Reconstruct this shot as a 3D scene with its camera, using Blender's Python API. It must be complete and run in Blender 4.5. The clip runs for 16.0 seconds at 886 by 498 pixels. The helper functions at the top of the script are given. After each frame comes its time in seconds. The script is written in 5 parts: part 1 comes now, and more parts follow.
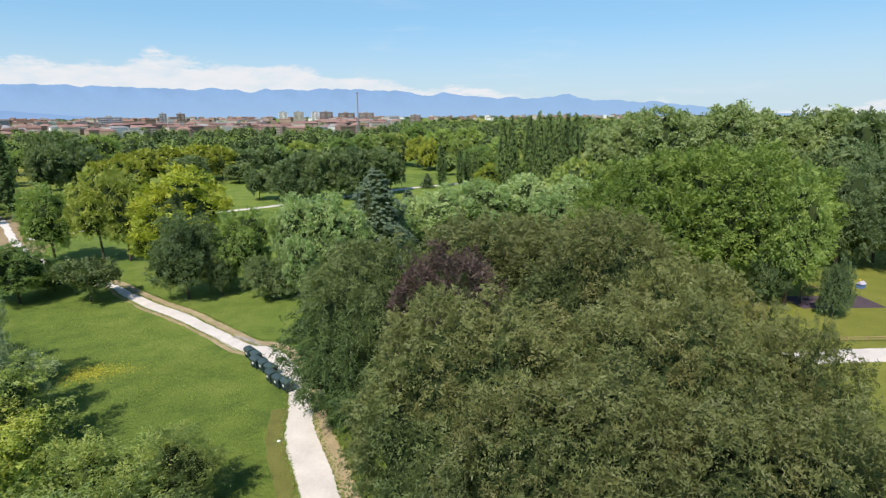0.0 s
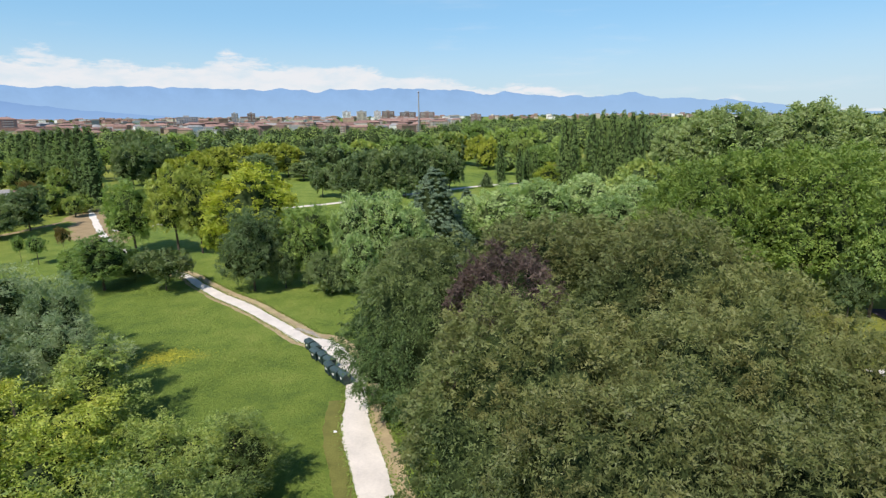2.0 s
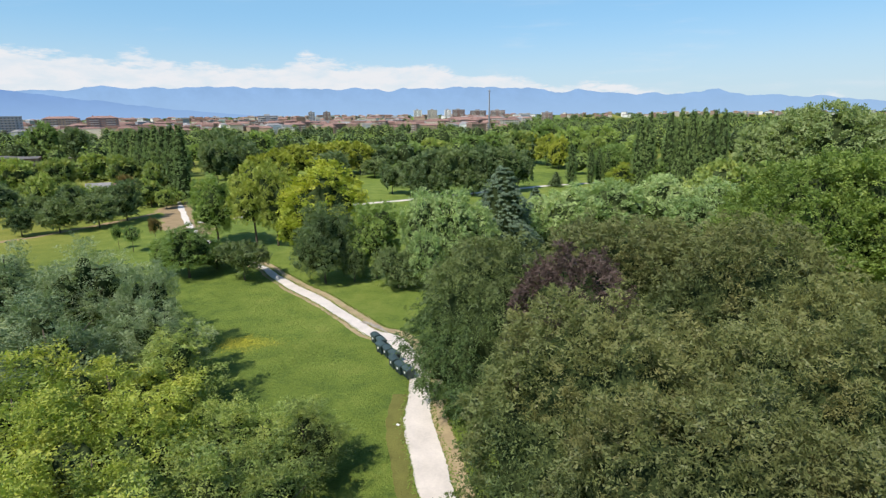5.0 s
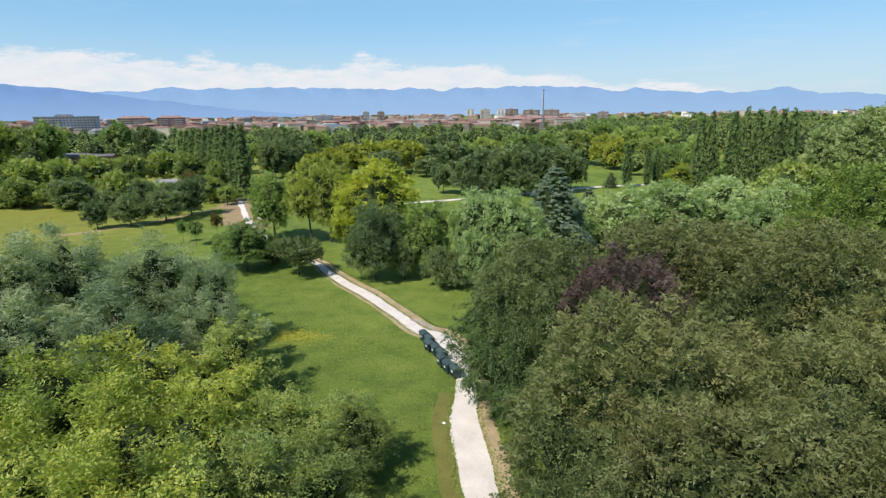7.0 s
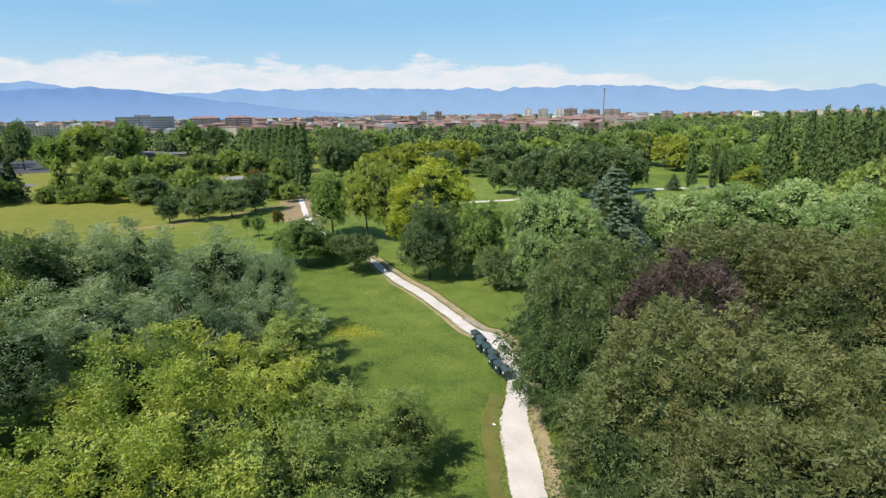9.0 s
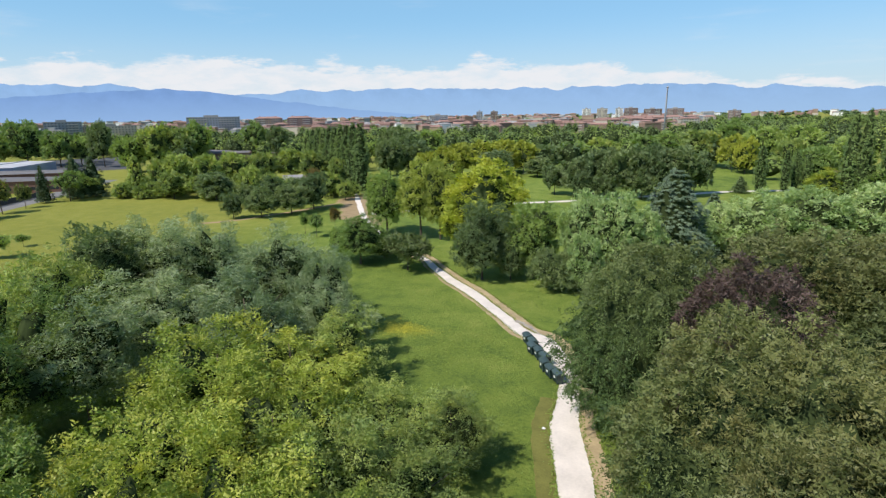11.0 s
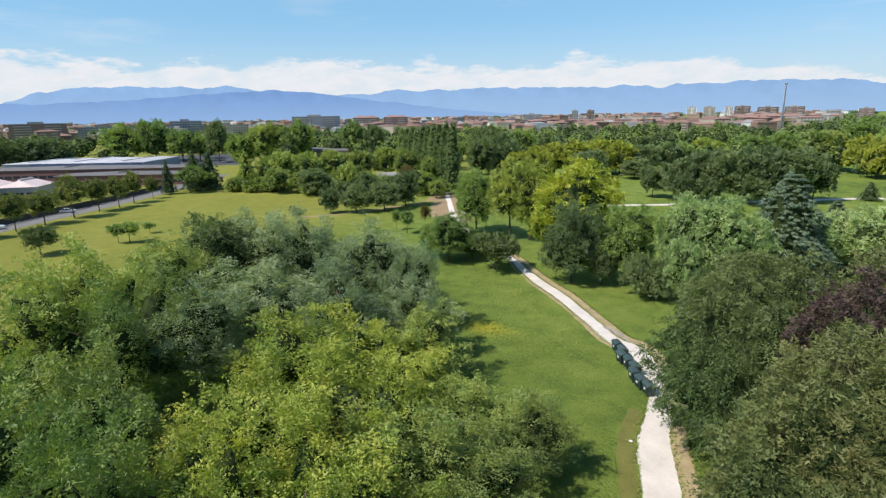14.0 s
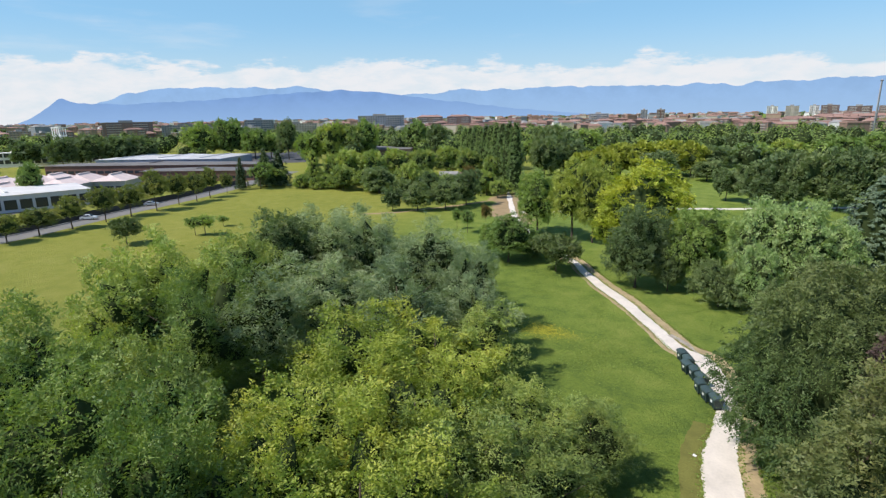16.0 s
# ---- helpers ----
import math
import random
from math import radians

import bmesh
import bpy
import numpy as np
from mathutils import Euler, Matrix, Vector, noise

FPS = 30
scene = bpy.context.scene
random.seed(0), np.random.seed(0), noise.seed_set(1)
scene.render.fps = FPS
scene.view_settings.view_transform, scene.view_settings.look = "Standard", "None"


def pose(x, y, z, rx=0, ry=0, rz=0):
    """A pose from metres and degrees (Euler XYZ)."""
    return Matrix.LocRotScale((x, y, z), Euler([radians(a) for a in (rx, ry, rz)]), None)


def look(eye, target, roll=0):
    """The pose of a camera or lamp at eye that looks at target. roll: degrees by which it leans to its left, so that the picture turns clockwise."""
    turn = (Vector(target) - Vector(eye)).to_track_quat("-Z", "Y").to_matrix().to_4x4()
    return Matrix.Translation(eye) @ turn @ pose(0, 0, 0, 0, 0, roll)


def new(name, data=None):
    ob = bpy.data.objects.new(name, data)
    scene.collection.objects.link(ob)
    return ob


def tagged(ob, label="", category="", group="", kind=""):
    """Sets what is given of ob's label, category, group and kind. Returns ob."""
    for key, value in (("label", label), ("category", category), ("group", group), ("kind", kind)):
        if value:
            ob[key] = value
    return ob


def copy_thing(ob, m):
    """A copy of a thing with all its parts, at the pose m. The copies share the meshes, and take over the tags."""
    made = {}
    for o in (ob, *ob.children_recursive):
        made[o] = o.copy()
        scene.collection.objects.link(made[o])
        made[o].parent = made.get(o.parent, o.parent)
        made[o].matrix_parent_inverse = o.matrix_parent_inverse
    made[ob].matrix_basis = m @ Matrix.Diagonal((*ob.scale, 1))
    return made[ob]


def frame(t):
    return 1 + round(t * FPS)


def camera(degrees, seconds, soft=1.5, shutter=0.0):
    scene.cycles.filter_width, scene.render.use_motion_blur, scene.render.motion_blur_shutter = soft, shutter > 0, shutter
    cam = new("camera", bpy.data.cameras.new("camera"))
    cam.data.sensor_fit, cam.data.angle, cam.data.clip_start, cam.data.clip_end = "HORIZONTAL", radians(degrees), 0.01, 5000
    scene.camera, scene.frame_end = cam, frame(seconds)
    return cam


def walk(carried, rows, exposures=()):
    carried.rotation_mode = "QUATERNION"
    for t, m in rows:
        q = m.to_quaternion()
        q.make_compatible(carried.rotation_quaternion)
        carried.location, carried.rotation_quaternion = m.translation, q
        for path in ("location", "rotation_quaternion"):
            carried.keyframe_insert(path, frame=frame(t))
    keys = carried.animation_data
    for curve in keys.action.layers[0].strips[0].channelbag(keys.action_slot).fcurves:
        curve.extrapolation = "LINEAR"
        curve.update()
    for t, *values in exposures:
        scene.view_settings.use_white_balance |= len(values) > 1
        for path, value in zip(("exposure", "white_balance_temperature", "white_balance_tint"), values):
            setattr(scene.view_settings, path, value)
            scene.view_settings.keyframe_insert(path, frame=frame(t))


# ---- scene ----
# ---- camera and walk ----
cam = camera(78.8, 16.0, soft=1.3)
# the camera hangs in the air and turns: seconds, heading, tilt, roll
EYE = (-0.389, 1.254, 27.295)
PATH = [
    (0, -0.462, -14.046, 0.352),
    (0.5, 1.086, -14.049, 0.410),
    (1, 2.675, -14.060, 0.455),
    (1.5, 4.244, -14.077, 0.491),
    (2, 5.766, -14.096, 0.518),
    (2.5, 7.142, -14.115, 0.540),
    (3, 8.368, -14.135, 0.559),
    (3.5, 9.468, -14.152, 0.575),
    (4, 10.586, -14.167, 0.590),
    (6.5, 17.007, -14.183, 0.677),
    (7, 18.435, -14.175, 0.699),
    (7.5, 19.908, -14.163, 0.724),
    (8, 21.376, -14.149, 0.750),
    (8.5, 22.839, -14.133, 0.778),
    (9, 24.312, -14.115, 0.806),
    (11.5, 31.585, -14.024, 0.945),
    (12, 33.197, -14.008, 0.967),
    (12.5, 34.887, -13.995, 0.986),
    (13, 36.505, -13.983, 1.001),
    (13.5, 38.054, -13.973, 1.011),
    (14, 39.658, -13.964, 1.016),
    (14.5, 41.232, -13.955, 1.016),
    (15, 42.855, -13.946, 1.009),
    (15.5, 44.506, -13.936, 0.997),
    (16, 46.187, -13.923, 0.978),
]
walk(cam, [(t, pose(*EYE, 90 + p, r, w)) for t, w, p, r in PATH])

# ---- world, sun ----
SUN_EL, SUN_AZ = 52.0, 205.0
scene.view_settings.exposure = 0.0
world = bpy.data.worlds.new("sky")
scene.world = world
world.use_nodes = True


def build_sky():
    nt = world.node_tree
    N, L = nt.nodes, nt.links
    N.clear()
    out = N.new("ShaderNodeOutputWorld")
    bg = N.new("ShaderNodeBackground")
    sky = N.new("ShaderNodeTexSky")
    sky.sky_type, sky.sun_disc = "NISHITA", False
    sky.sun_elevation, sky.sun_rotation = radians(SUN_EL), radians(SUN_AZ)
    sky.altitude, sky.air_density, sky.dust_density, sky.ozone_density = 250, 1.0, 0.05, 4.0
    bg.inputs["Strength"].default_value = 0.126
    tc = N.new("ShaderNodeTexCoord")
    sep = N.new("ShaderNodeSeparateXYZ")
    L.new(tc.outputs["Generated"], sep.inputs[0])

    def noise_at(sx, sz, detail, rough, off):
        mp = N.new("ShaderNodeMapping")
        mp.inputs["Scale"].default_value = (sx, sx, sz)
        mp.inputs["Location"].default_value = off
        L.new(tc.outputs["Generated"], mp.inputs[0])
        n = N.new("ShaderNodeTexNoise")
        n.inputs["Scale"].default_value, n.inputs["Detail"].default_value, n.inputs["Roughness"].default_value = 1.0, detail, rough
        L.new(mp.outputs[0], n.inputs[0])
        return n.outputs["Fac"]

    def math_node(op, a, b=None, clamp=False):
        m = N.new("ShaderNodeMath")
        m.operation, m.use_clamp = op, clamp
        for i, v in enumerate((a, b)):
            if v is None:
                continue
            if isinstance(v, (int, float)):
                m.inputs[i].default_value = v
            else:
                L.new(v, m.inputs[i])
        return m.outputs[0]

    def smooth(v, a, b):
        m = N.new("ShaderNodeMapRange")
        m.interpolation_type = "SMOOTHSTEP"
        m.inputs[1].default_value, m.inputs[2].default_value = a, b
        L.new(v, m.inputs[0])
        return m.outputs[0]

    z = sep.outputs[2]
    # cumulus bank low over the hills, its top uneven
    lump = noise_at(13.0, 46.0, 7, 0.62, (3.1, 1.7, 0.4))
    broad = noise_at(2.2, 3.0, 2, 0.5, (0.6, 4.2, 0.0))
    top = math_node("ADD", math_node("MULTIPLY", lump, 0.085), math_node("MULTIPLY", broad, 0.115))
    top = math_node("ADD", top, math_node("MULTIPLY", sep.outputs[0], -0.055))
    edge = math_node("SUBTRACT", top, math_node("ADD", z, 0.052))
    bank = smooth(edge, -0.003, 0.012)
    body = noise_at(22.0, 60.0, 5, 0.6, (0.0, 2.0, 5.0))
    bank = math_node("MULTIPLY", bank, math_node("ADD", math_node("MULTIPLY", body, 1.5), 0.12), True)
    # thin veil higher up
    veil = smooth(noise_at(3.5, 22.0, 5, 0.6, (7.0, 0.3, 1.0)), 0.55, 0.8)
    veil = math_node("MULTIPLY", veil, smooth(z, 0.30, 0.06))
    veil = math_node("MULTIPLY", veil, 0.35)
    cover = math_node("MAXIMUM", bank, veil)
    mix = N.new("ShaderNodeMix")
    mix.data_type = "RGBA"
    L.new(cover, mix.inputs[0])
    tint = N.new("ShaderNodeMix")
    tint.data_type, tint.blend_type = "RGBA", "MULTIPLY"
    tint.inputs[0].default_value = 1.0
    tint.inputs[7].default_value = (0.87, 0.98, 1.11, 1)
    L.new(sky.outputs[0], tint.inputs[6])
    # bright summer air: an even pale blue, whitish towards the horizon
    air = N.new("ShaderNodeMix")
    air.data_type = "RGBA"
    L.new(math_node("MULTIPLY", smooth(z, 0.75, 0.25), 0.6), air.inputs[0])
    L.new(tint.outputs[2], air.inputs[6])
    air.inputs[7].default_value = (2.5, 5.0, 7.0, 1)
    low = N.new("ShaderNodeMix")
    low.data_type = "RGBA"
    L.new(math_node("MULTIPLY", smooth(z, 0.17, 0.0), 0.85), low.inputs[0])
    L.new(air.outputs[2], low.inputs[6])
    low.inputs[7].default_value = (4.7, 5.75, 6.4, 1)
    L.new(low.outputs[2], mix.inputs[6])
    mix.inputs[7].default_value = CLOUD
    L.new(mix.outputs[2], bg.inputs["Color"])
    L.new(bg.outputs[0], out.inputs[0])


CLOUD = (6.6, 6.75, 7.05, 1)
build_sky()
sun_data = bpy.data.lights.new("sun", "SUN")
sun_data.energy, sun_data.angle, sun_data.color = 5.0, radians(0.53), (1.0, 0.935, 0.87)
sun = new("sun", sun_data)
sa, se = radians(SUN_AZ), radians(SUN_EL)
sun.matrix_world = look((math.sin(sa) * math.cos(se) * 100, math.cos(sa) * math.cos(se) * 100, math.sin(se) * 100), (0, 0, 0))


# ---- materials ----
def material(name):
    m = bpy.data.materials.new(name)
    m.use_nodes = True
    m.node_tree.nodes.clear()
    out = m.node_tree.nodes.new("ShaderNodeOutputMaterial")
    return m, m.node_tree.nodes, m.node_tree.links, out


def ramp(N, stops):
    r = N.new("ShaderNodeValToRGB")
    e = r.color_ramp.elements
    while len(e) < len(stops):
        e.new(0.5)
    for el, (p, c) in zip(e, stops):
        el.position, el.color = p, (*c, 1)
    return r


def noise_node(N, L, coord, scale, detail=4, rough=0.55):
    n = N.new("ShaderNodeTexNoise")
    n.inputs["Scale"].default_value, n.inputs["Detail"].default_value, n.inputs["Roughness"].default_value = scale, detail, rough
    L.new(coord, n.inputs["Vector"])
    return n.outputs["Fac"]


def calc(N, L, op, a, b, clamp=False):
    m = N.new("ShaderNodeMath")
    m.operation, m.use_clamp = op, clamp
    for i, v in enumerate((a, b)):
        if isinstance(v, (int, float)):
            m.inputs[i].default_value = v
        else:
            L.new(v, m.inputs[i])
    return m.outputs[0]


def mixed(N, L, fac, a, b):
    m = N.new("ShaderNodeMix")
    m.data_type = "RGBA"
    for i, v in ((0, fac), (6, a), (7, b)):
        if isinstance(v, (int, float)):
            m.inputs[i].default_value = v
        elif isinstance(v, tuple):
            m.inputs[i].default_value = (*v, 1)
        else:
            L.new(v, m.inputs[i])
    return m.outputs[2]


def surface(N, L, out, color, rough=0.8, metal=0.0, bump=None, depth=0.02, spec=0.3):
    p = N.new("ShaderNodeBsdfPrincipled")
    p.inputs["Roughness"].default_value, p.inputs["Metallic"].default_value = rough, metal
    p.inputs["Specular IOR Level"].default_value = spec
    if isinstance(color, tuple):
        p.inputs["Base Color"].default_value = (*color, 1)
    else:
        L.new(color, p.inputs["Base Color"])
    if bump is not None:
        b = N.new("ShaderNodeBump")
        b.inputs["Distance"].default_value = depth
        L.new(bump, b.inputs["Height"])
        L.new(b.outputs[0], p.inputs["Normal"])
    L.new(p.outputs[0], out.inputs[0])
    return p


def leaf_material(name, dark, mid, light, accent=None, patch=0.35, glow=0.28, crest=None):
    """Foliage: colour varies leaf by leaf, branch by branch and tree by tree."""
    m, N, L, out = material(name)
    geo = N.new("ShaderNodeNewGeometry")
    info = N.new("ShaderNodeObjectInfo")
    tc = N.new("ShaderNodeTexCoord")
    big = noise_node(N, L, tc.outputs["Object"], patch, 3)
    v = calc(N, L, "MULTIPLY", geo.outputs["Random Per Island"], 0.24)
    v = calc(N, L, "ADD", v, calc(N, L, "MULTIPLY", big, 0.75))
    v = calc(N, L, "ADD", v, calc(N, L, "MULTIPLY", info.outputs["Random"], 0.40))
    tuft = noise_node(N, L, tc.outputs["Object"], max(1.5, patch * 5), 1)
    v = calc(N, L, "ADD", v, calc(N, L, "MULTIPLY", tuft, 0.7))
    v = calc(N, L, "SUBTRACT", v, 0.535)
    r = ramp(N, [(0.15, dark), (0.5, mid), (0.85, light)])
    L.new(v, r.inputs[0])
    color = r.outputs[0]
    if accent:
        spot = noise_node(N, L, tc.outputs["Object"], patch * 0.8 + 0.07, 2)
        rr = ramp(N, [(0.50, (0, 0, 0)), (0.66, (1, 1, 1))])
        L.new(spot, rr.inputs[0])
        color = mixed(N, L, calc(N, L, "MULTIPLY", rr.outputs[0], 0.38), color, accent)
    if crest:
        # upper leaves olive-brown; their paler tone also paints in the sunlit tops
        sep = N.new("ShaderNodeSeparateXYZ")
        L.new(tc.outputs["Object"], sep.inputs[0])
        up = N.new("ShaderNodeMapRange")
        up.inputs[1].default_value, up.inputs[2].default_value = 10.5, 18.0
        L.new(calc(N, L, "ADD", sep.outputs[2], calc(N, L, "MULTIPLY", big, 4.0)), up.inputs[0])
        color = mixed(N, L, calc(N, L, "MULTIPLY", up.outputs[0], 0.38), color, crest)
    p = N.new("ShaderNodeBsdfPrincipled")
    p.inputs["Roughness"].default_value = 0.5
    p.inputs["Specular IOR Level"].default_value = 0.25
    L.new(color, p.inputs["Base Color"])
    t = N.new("ShaderNodeBsdfTranslucent")
    warm = N.new("ShaderNodeMix")
    warm.data_type, warm.blend_type = "RGBA", "MULTIPLY"
    warm.inputs[0].default_value = 1.0
    L.new(color, warm.inputs[6])
    warm.inputs[7].default_value = (1.5, 1.6, 0.6, 1)
    L.new(warm.outputs[2], t.inputs["Color"])
    mx = N.new("ShaderNodeMixShader")
    mx.inputs[0].default_value = glow
    L.new(p.outputs[0], mx.inputs[1])
    L.new(t.outputs[0], mx.inputs[2])
    L.new(mx.outputs[0], out.inputs[0])
    return m


def plain(name, color, rough=0.7, metal=0.0, spread=0.25, scale=3.0, bump=0.0, spec=0.3):
    """A surface with stains and grain at two scales."""
    m, N, L, out = material(name)
    tc = N.new("ShaderNodeTexCoord")
    a = noise_node(N, L, tc.outputs["Object"], scale, 5)
    b = noise_node(N, L, tc.outputs["Object"], scale * 9, 3)
    v = calc(N, L, "ADD", calc(N, L, "MULTIPLY", a, 0.7), calc(N, L, "MULTIPLY", b, 0.3))
    info = N.new("ShaderNodeObjectInfo")
    v = calc(N, L, "ADD", v, calc(N, L, "MULTIPLY", calc(N, L, "SUBTRACT", info.outputs["Random"], 0.5), 0.3))
    lo, hi = tuple(c * (1 - spread) for c in color), tuple(min(1, c * (1 + spread)) for c in color)
    r = ramp(N, [(0.3, lo), (0.7, hi)])
    L.new(v, r.inputs[0])
    surface(N, L, out, r.outputs[0], rough, metal, b if bump else None, bump or 0.01, spec)
    return m


BARK = plain("bark", (0.11, 0.085, 0.06), 0.9, scale=2.0, bump=0.03)
# distant panes: haze is put into the glass colour, paler than near windows
TOWN_PANE = plain("hazed_window_glass", (0.13, 0.14, 0.16), 0.4, spread=0.1)
# solid crown cores: the dark colour stands in for shade between the leaves
CORE_SHADE = plain("crown_core_shade", (0.040, 0.056, 0.021), 1.0, scale=1.0, spec=0.0)
LEAF = {
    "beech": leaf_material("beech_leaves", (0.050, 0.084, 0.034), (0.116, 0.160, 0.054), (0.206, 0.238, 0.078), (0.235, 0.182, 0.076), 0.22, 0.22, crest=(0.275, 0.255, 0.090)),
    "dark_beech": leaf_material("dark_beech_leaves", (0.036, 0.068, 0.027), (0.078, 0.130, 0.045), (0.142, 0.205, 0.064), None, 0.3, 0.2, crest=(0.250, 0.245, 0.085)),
    "copper": leaf_material("copper_beech_leaves", (0.058, 0.040, 0.034), (0.112, 0.076, 0.064), (0.180, 0.122, 0.092), None, 0.4, 0.15),
    "robinia": leaf_material("robinia_leaves", (0.143, 0.203, 0.070), (0.250, 0.325, 0.092), (0.370, 0.437, 0.113), (0.477, 0.452, 0.098), 0.3),
    "bluish": leaf_material("bluish_leaves", (0.158, 0.222, 0.116), (0.262, 0.328, 0.176), (0.395, 0.448, 0.250), None, 0.3),
    "lime": leaf_material("lime_leaves", (0.190, 0.262, 0.056), (0.320, 0.385, 0.074), (0.465, 0.500, 0.092), (0.580, 0.490, 0.085), 0.3),
    "oak": leaf_material("oak_leaves", (0.144, 0.225, 0.074), (0.232, 0.319, 0.087), (0.362, 0.440, 0.113), None, 0.3),
    "dark": leaf_material("dark_leaves", (0.095, 0.143, 0.067), (0.150, 0.206, 0.086), (0.228, 0.277, 0.111), None, 0.3),
    "bright": leaf_material("bright_leaves", (0.123, 0.184, 0.045), (0.197, 0.274, 0.060), (0.305, 0.367, 0.081), None, 0.25),
    "golden": leaf_material("golden_leaves", (0.200, 0.262, 0.040), (0.315, 0.375, 0.048), (0.440, 0.460, 0.058), (0.560, 0.490, 0.055), 0.2),
    "silver": leaf_material("silver_leaves", (0.189, 0.275, 0.106), (0.316, 0.420, 0.167), (0.560, 0.620, 0.306), None, 0.5),
    "cedar": leaf_material("cedar_needles", (0.105, 0.155, 0.090), (0.175, 0.235, 0.142), (0.265, 0.325, 0.198), None, 0.5, 0.1),
    "poplar": leaf_material("poplar_leaves", (0.105, 0.165, 0.060), (0.172, 0.245, 0.080), (0.250, 0.325, 0.108), None, 0.3),
    "pale": leaf_material("pale_leaves", (0.193, 0.247, 0.096), (0.279, 0.344, 0.139), (0.383, 0.444, 0.188), None, 0.2),
    "avenue": leaf_material("avenue_leaves", (0.120, 0.150, 0.046), (0.190, 0.220, 0.062), (0.285, 0.300, 0.080), (0.330, 0.290, 0.075), 0.3),
    "street": leaf_material("street_tree_leaves", (0.187, 0.243, 0.059), (0.289, 0.340, 0.076), (0.408, 0.437, 0.092), None, 0.3),
    "fir": leaf_material("fir_needles", (0.051, 0.085, 0.036), (0.085, 0.125, 0.052), (0.125, 0.171, 0.064), None, 0.5, 0.1),
    "olive": leaf_material("olive_yellow_leaves", (0.225, 0.255, 0.042), (0.335, 0.365, 0.056), (0.455, 0.450, 0.068), None, 0.15),
    # darker green; in the grove it puts the shady corner into the leaf colour
    "shade": leaf_material("shaded_dark_green_leaves", (0.117, 0.178, 0.056), (0.192, 0.266, 0.076), (0.294, 0.368, 0.102), None, 0.3),
    "rust": leaf_material("rust_leaves", (0.130, 0.100, 0.038), (0.195, 0.145, 0.050), (0.265, 0.195, 0.060), None, 0.3),
}


# ---- mesh helpers ----
def mesh_from(name, verts, faces, mats, index=None, smooth=False):
    me = bpy.data.meshes.new(name)
    verts = np.asarray(verts, dtype=np.float32)
    if isinstance(faces, np.ndarray):
        k = faces.shape[1]
        me.vertices.add(len(verts))
        me.vertices.foreach_set("co", verts.ravel())
        me.loops.add(faces.size)
        me.loops.foreach_set("vertex_index", faces.astype(np.int32).ravel())
        me.polygons.add(len(faces))
        me.polygons.foreach_set("loop_start", np.arange(0, faces.size, k, dtype=np.int32))
        me.update(calc_edges=True)
    else:
        me.from_pydata(verts.tolist(), [], faces)
    for m in mats:
        me.materials.append(m)
    if index is not None:
        me.polygons.foreach_set("material_index", np.asarray(index, dtype=np.int32))
    if smooth:
        me.polygons.foreach_set("use_smooth", np.ones(len(me.polygons), dtype=bool))
    me.update()
    return me


def part(name, me, parent, label=""):
    ob = new(name, me)
    ob.parent = parent
    return tagged(ob, label)


class Build:
    """Collects boxes, tubes and slabs into one mesh."""

    def __init__(self):
        self.v, self.f, self.n = [], [], 0

    def add(self, verts, faces):
        self.v += [tuple(p) for p in verts]
        self.f += [[i + self.n for i in f] for f in faces]
        self.n += len(verts)

    def box(self, x0, y0, z0, x1, y1, z1, m=None, inset=0.0):
        i = inset
        p = [(x0, y0, z0), (x1, y0, z0), (x1, y1, z0), (x0, y1, z0), (x0 + i, y0 + i, z1), (x1 - i, y0 + i, z1), (x1 - i, y1 - i, z1), (x0 + i, y1 - i, z1)]
        if m is not None:
            p = [m @ Vector(q) for q in p]
        self.add(p, [[3, 2, 1, 0], [4, 5, 6, 7], [0, 1, 5, 4], [1, 2, 6, 5], [2, 3, 7, 6], [3, 0, 4, 7]])

    def tube(self, pts, radii, sides=8):
        pts = [Vector(p) for p in pts]
        rings = []
        for i, (p, r) in enumerate(zip(pts, radii)):
            d = (pts[min(i + 1, len(pts) - 1)] - pts[max(i - 1, 0)]).normalized()
            a = d.cross(Vector((1, 0, 0)) if abs(d.x) < 0.8 else Vector((0, 1, 0))).normalized()
            b = d.cross(a)
            rings.append([p + r * (math.cos(2 * math.pi * k / sides) * a + math.sin(2 * math.pi * k / sides) * b) for k in range(sides)])
        verts = [q for ring in rings for q in ring]
        faces = []
        for i in range(len(pts) - 1):
            for k in range(sides):
                j = (k + 1) % sides
                faces.append([i * sides + k, i * sides + j, (i + 1) * sides + j, (i + 1) * sides + k])
        faces.append(list(range(sides))[::-1])
        faces.append([(len(pts) - 1) * sides + k for k in range(sides)])
        self.add(verts, faces)

    def mesh(self, name, mat, smooth=False):
        return mesh_from(name, self.v, self.f, [mat], smooth=smooth)


# ---- trees ----
def unit(v):
    return v / np.maximum(np.linalg.norm(v, axis=-1, keepdims=True), 1e-9)


def leaf_cloud(rng, pos, nrm, length, width, droop, out_axis, scatter=0.4):
    """Pointed leaves or leaf sprays at pos, facing roughly along nrm."""
    n = len(pos)
    up = np.array([0, 0, 1.0])
    nn = unit(unit(nrm) + scatter * rng.normal(size=(n, 3)) + 0.12 * up)
    ax = out_axis + 0.5 * rng.normal(size=(n, 3)) - droop * up
    ax = unit(ax - (ax * nn).sum(1, keepdims=True) * nn)
    side = np.cross(ax, nn)
    s = rng.uniform(0.6, 1.35, (n, 1))
    l, w = length * s, width * s
    base = pos - ax * l * 0.4
    tip = pos + ax * l * 0.6 - nn * l * 0.10
    return np.stack([base + side * w * 0.5, tip, base - side * w * 0.5], axis=1).reshape(-1, 3)


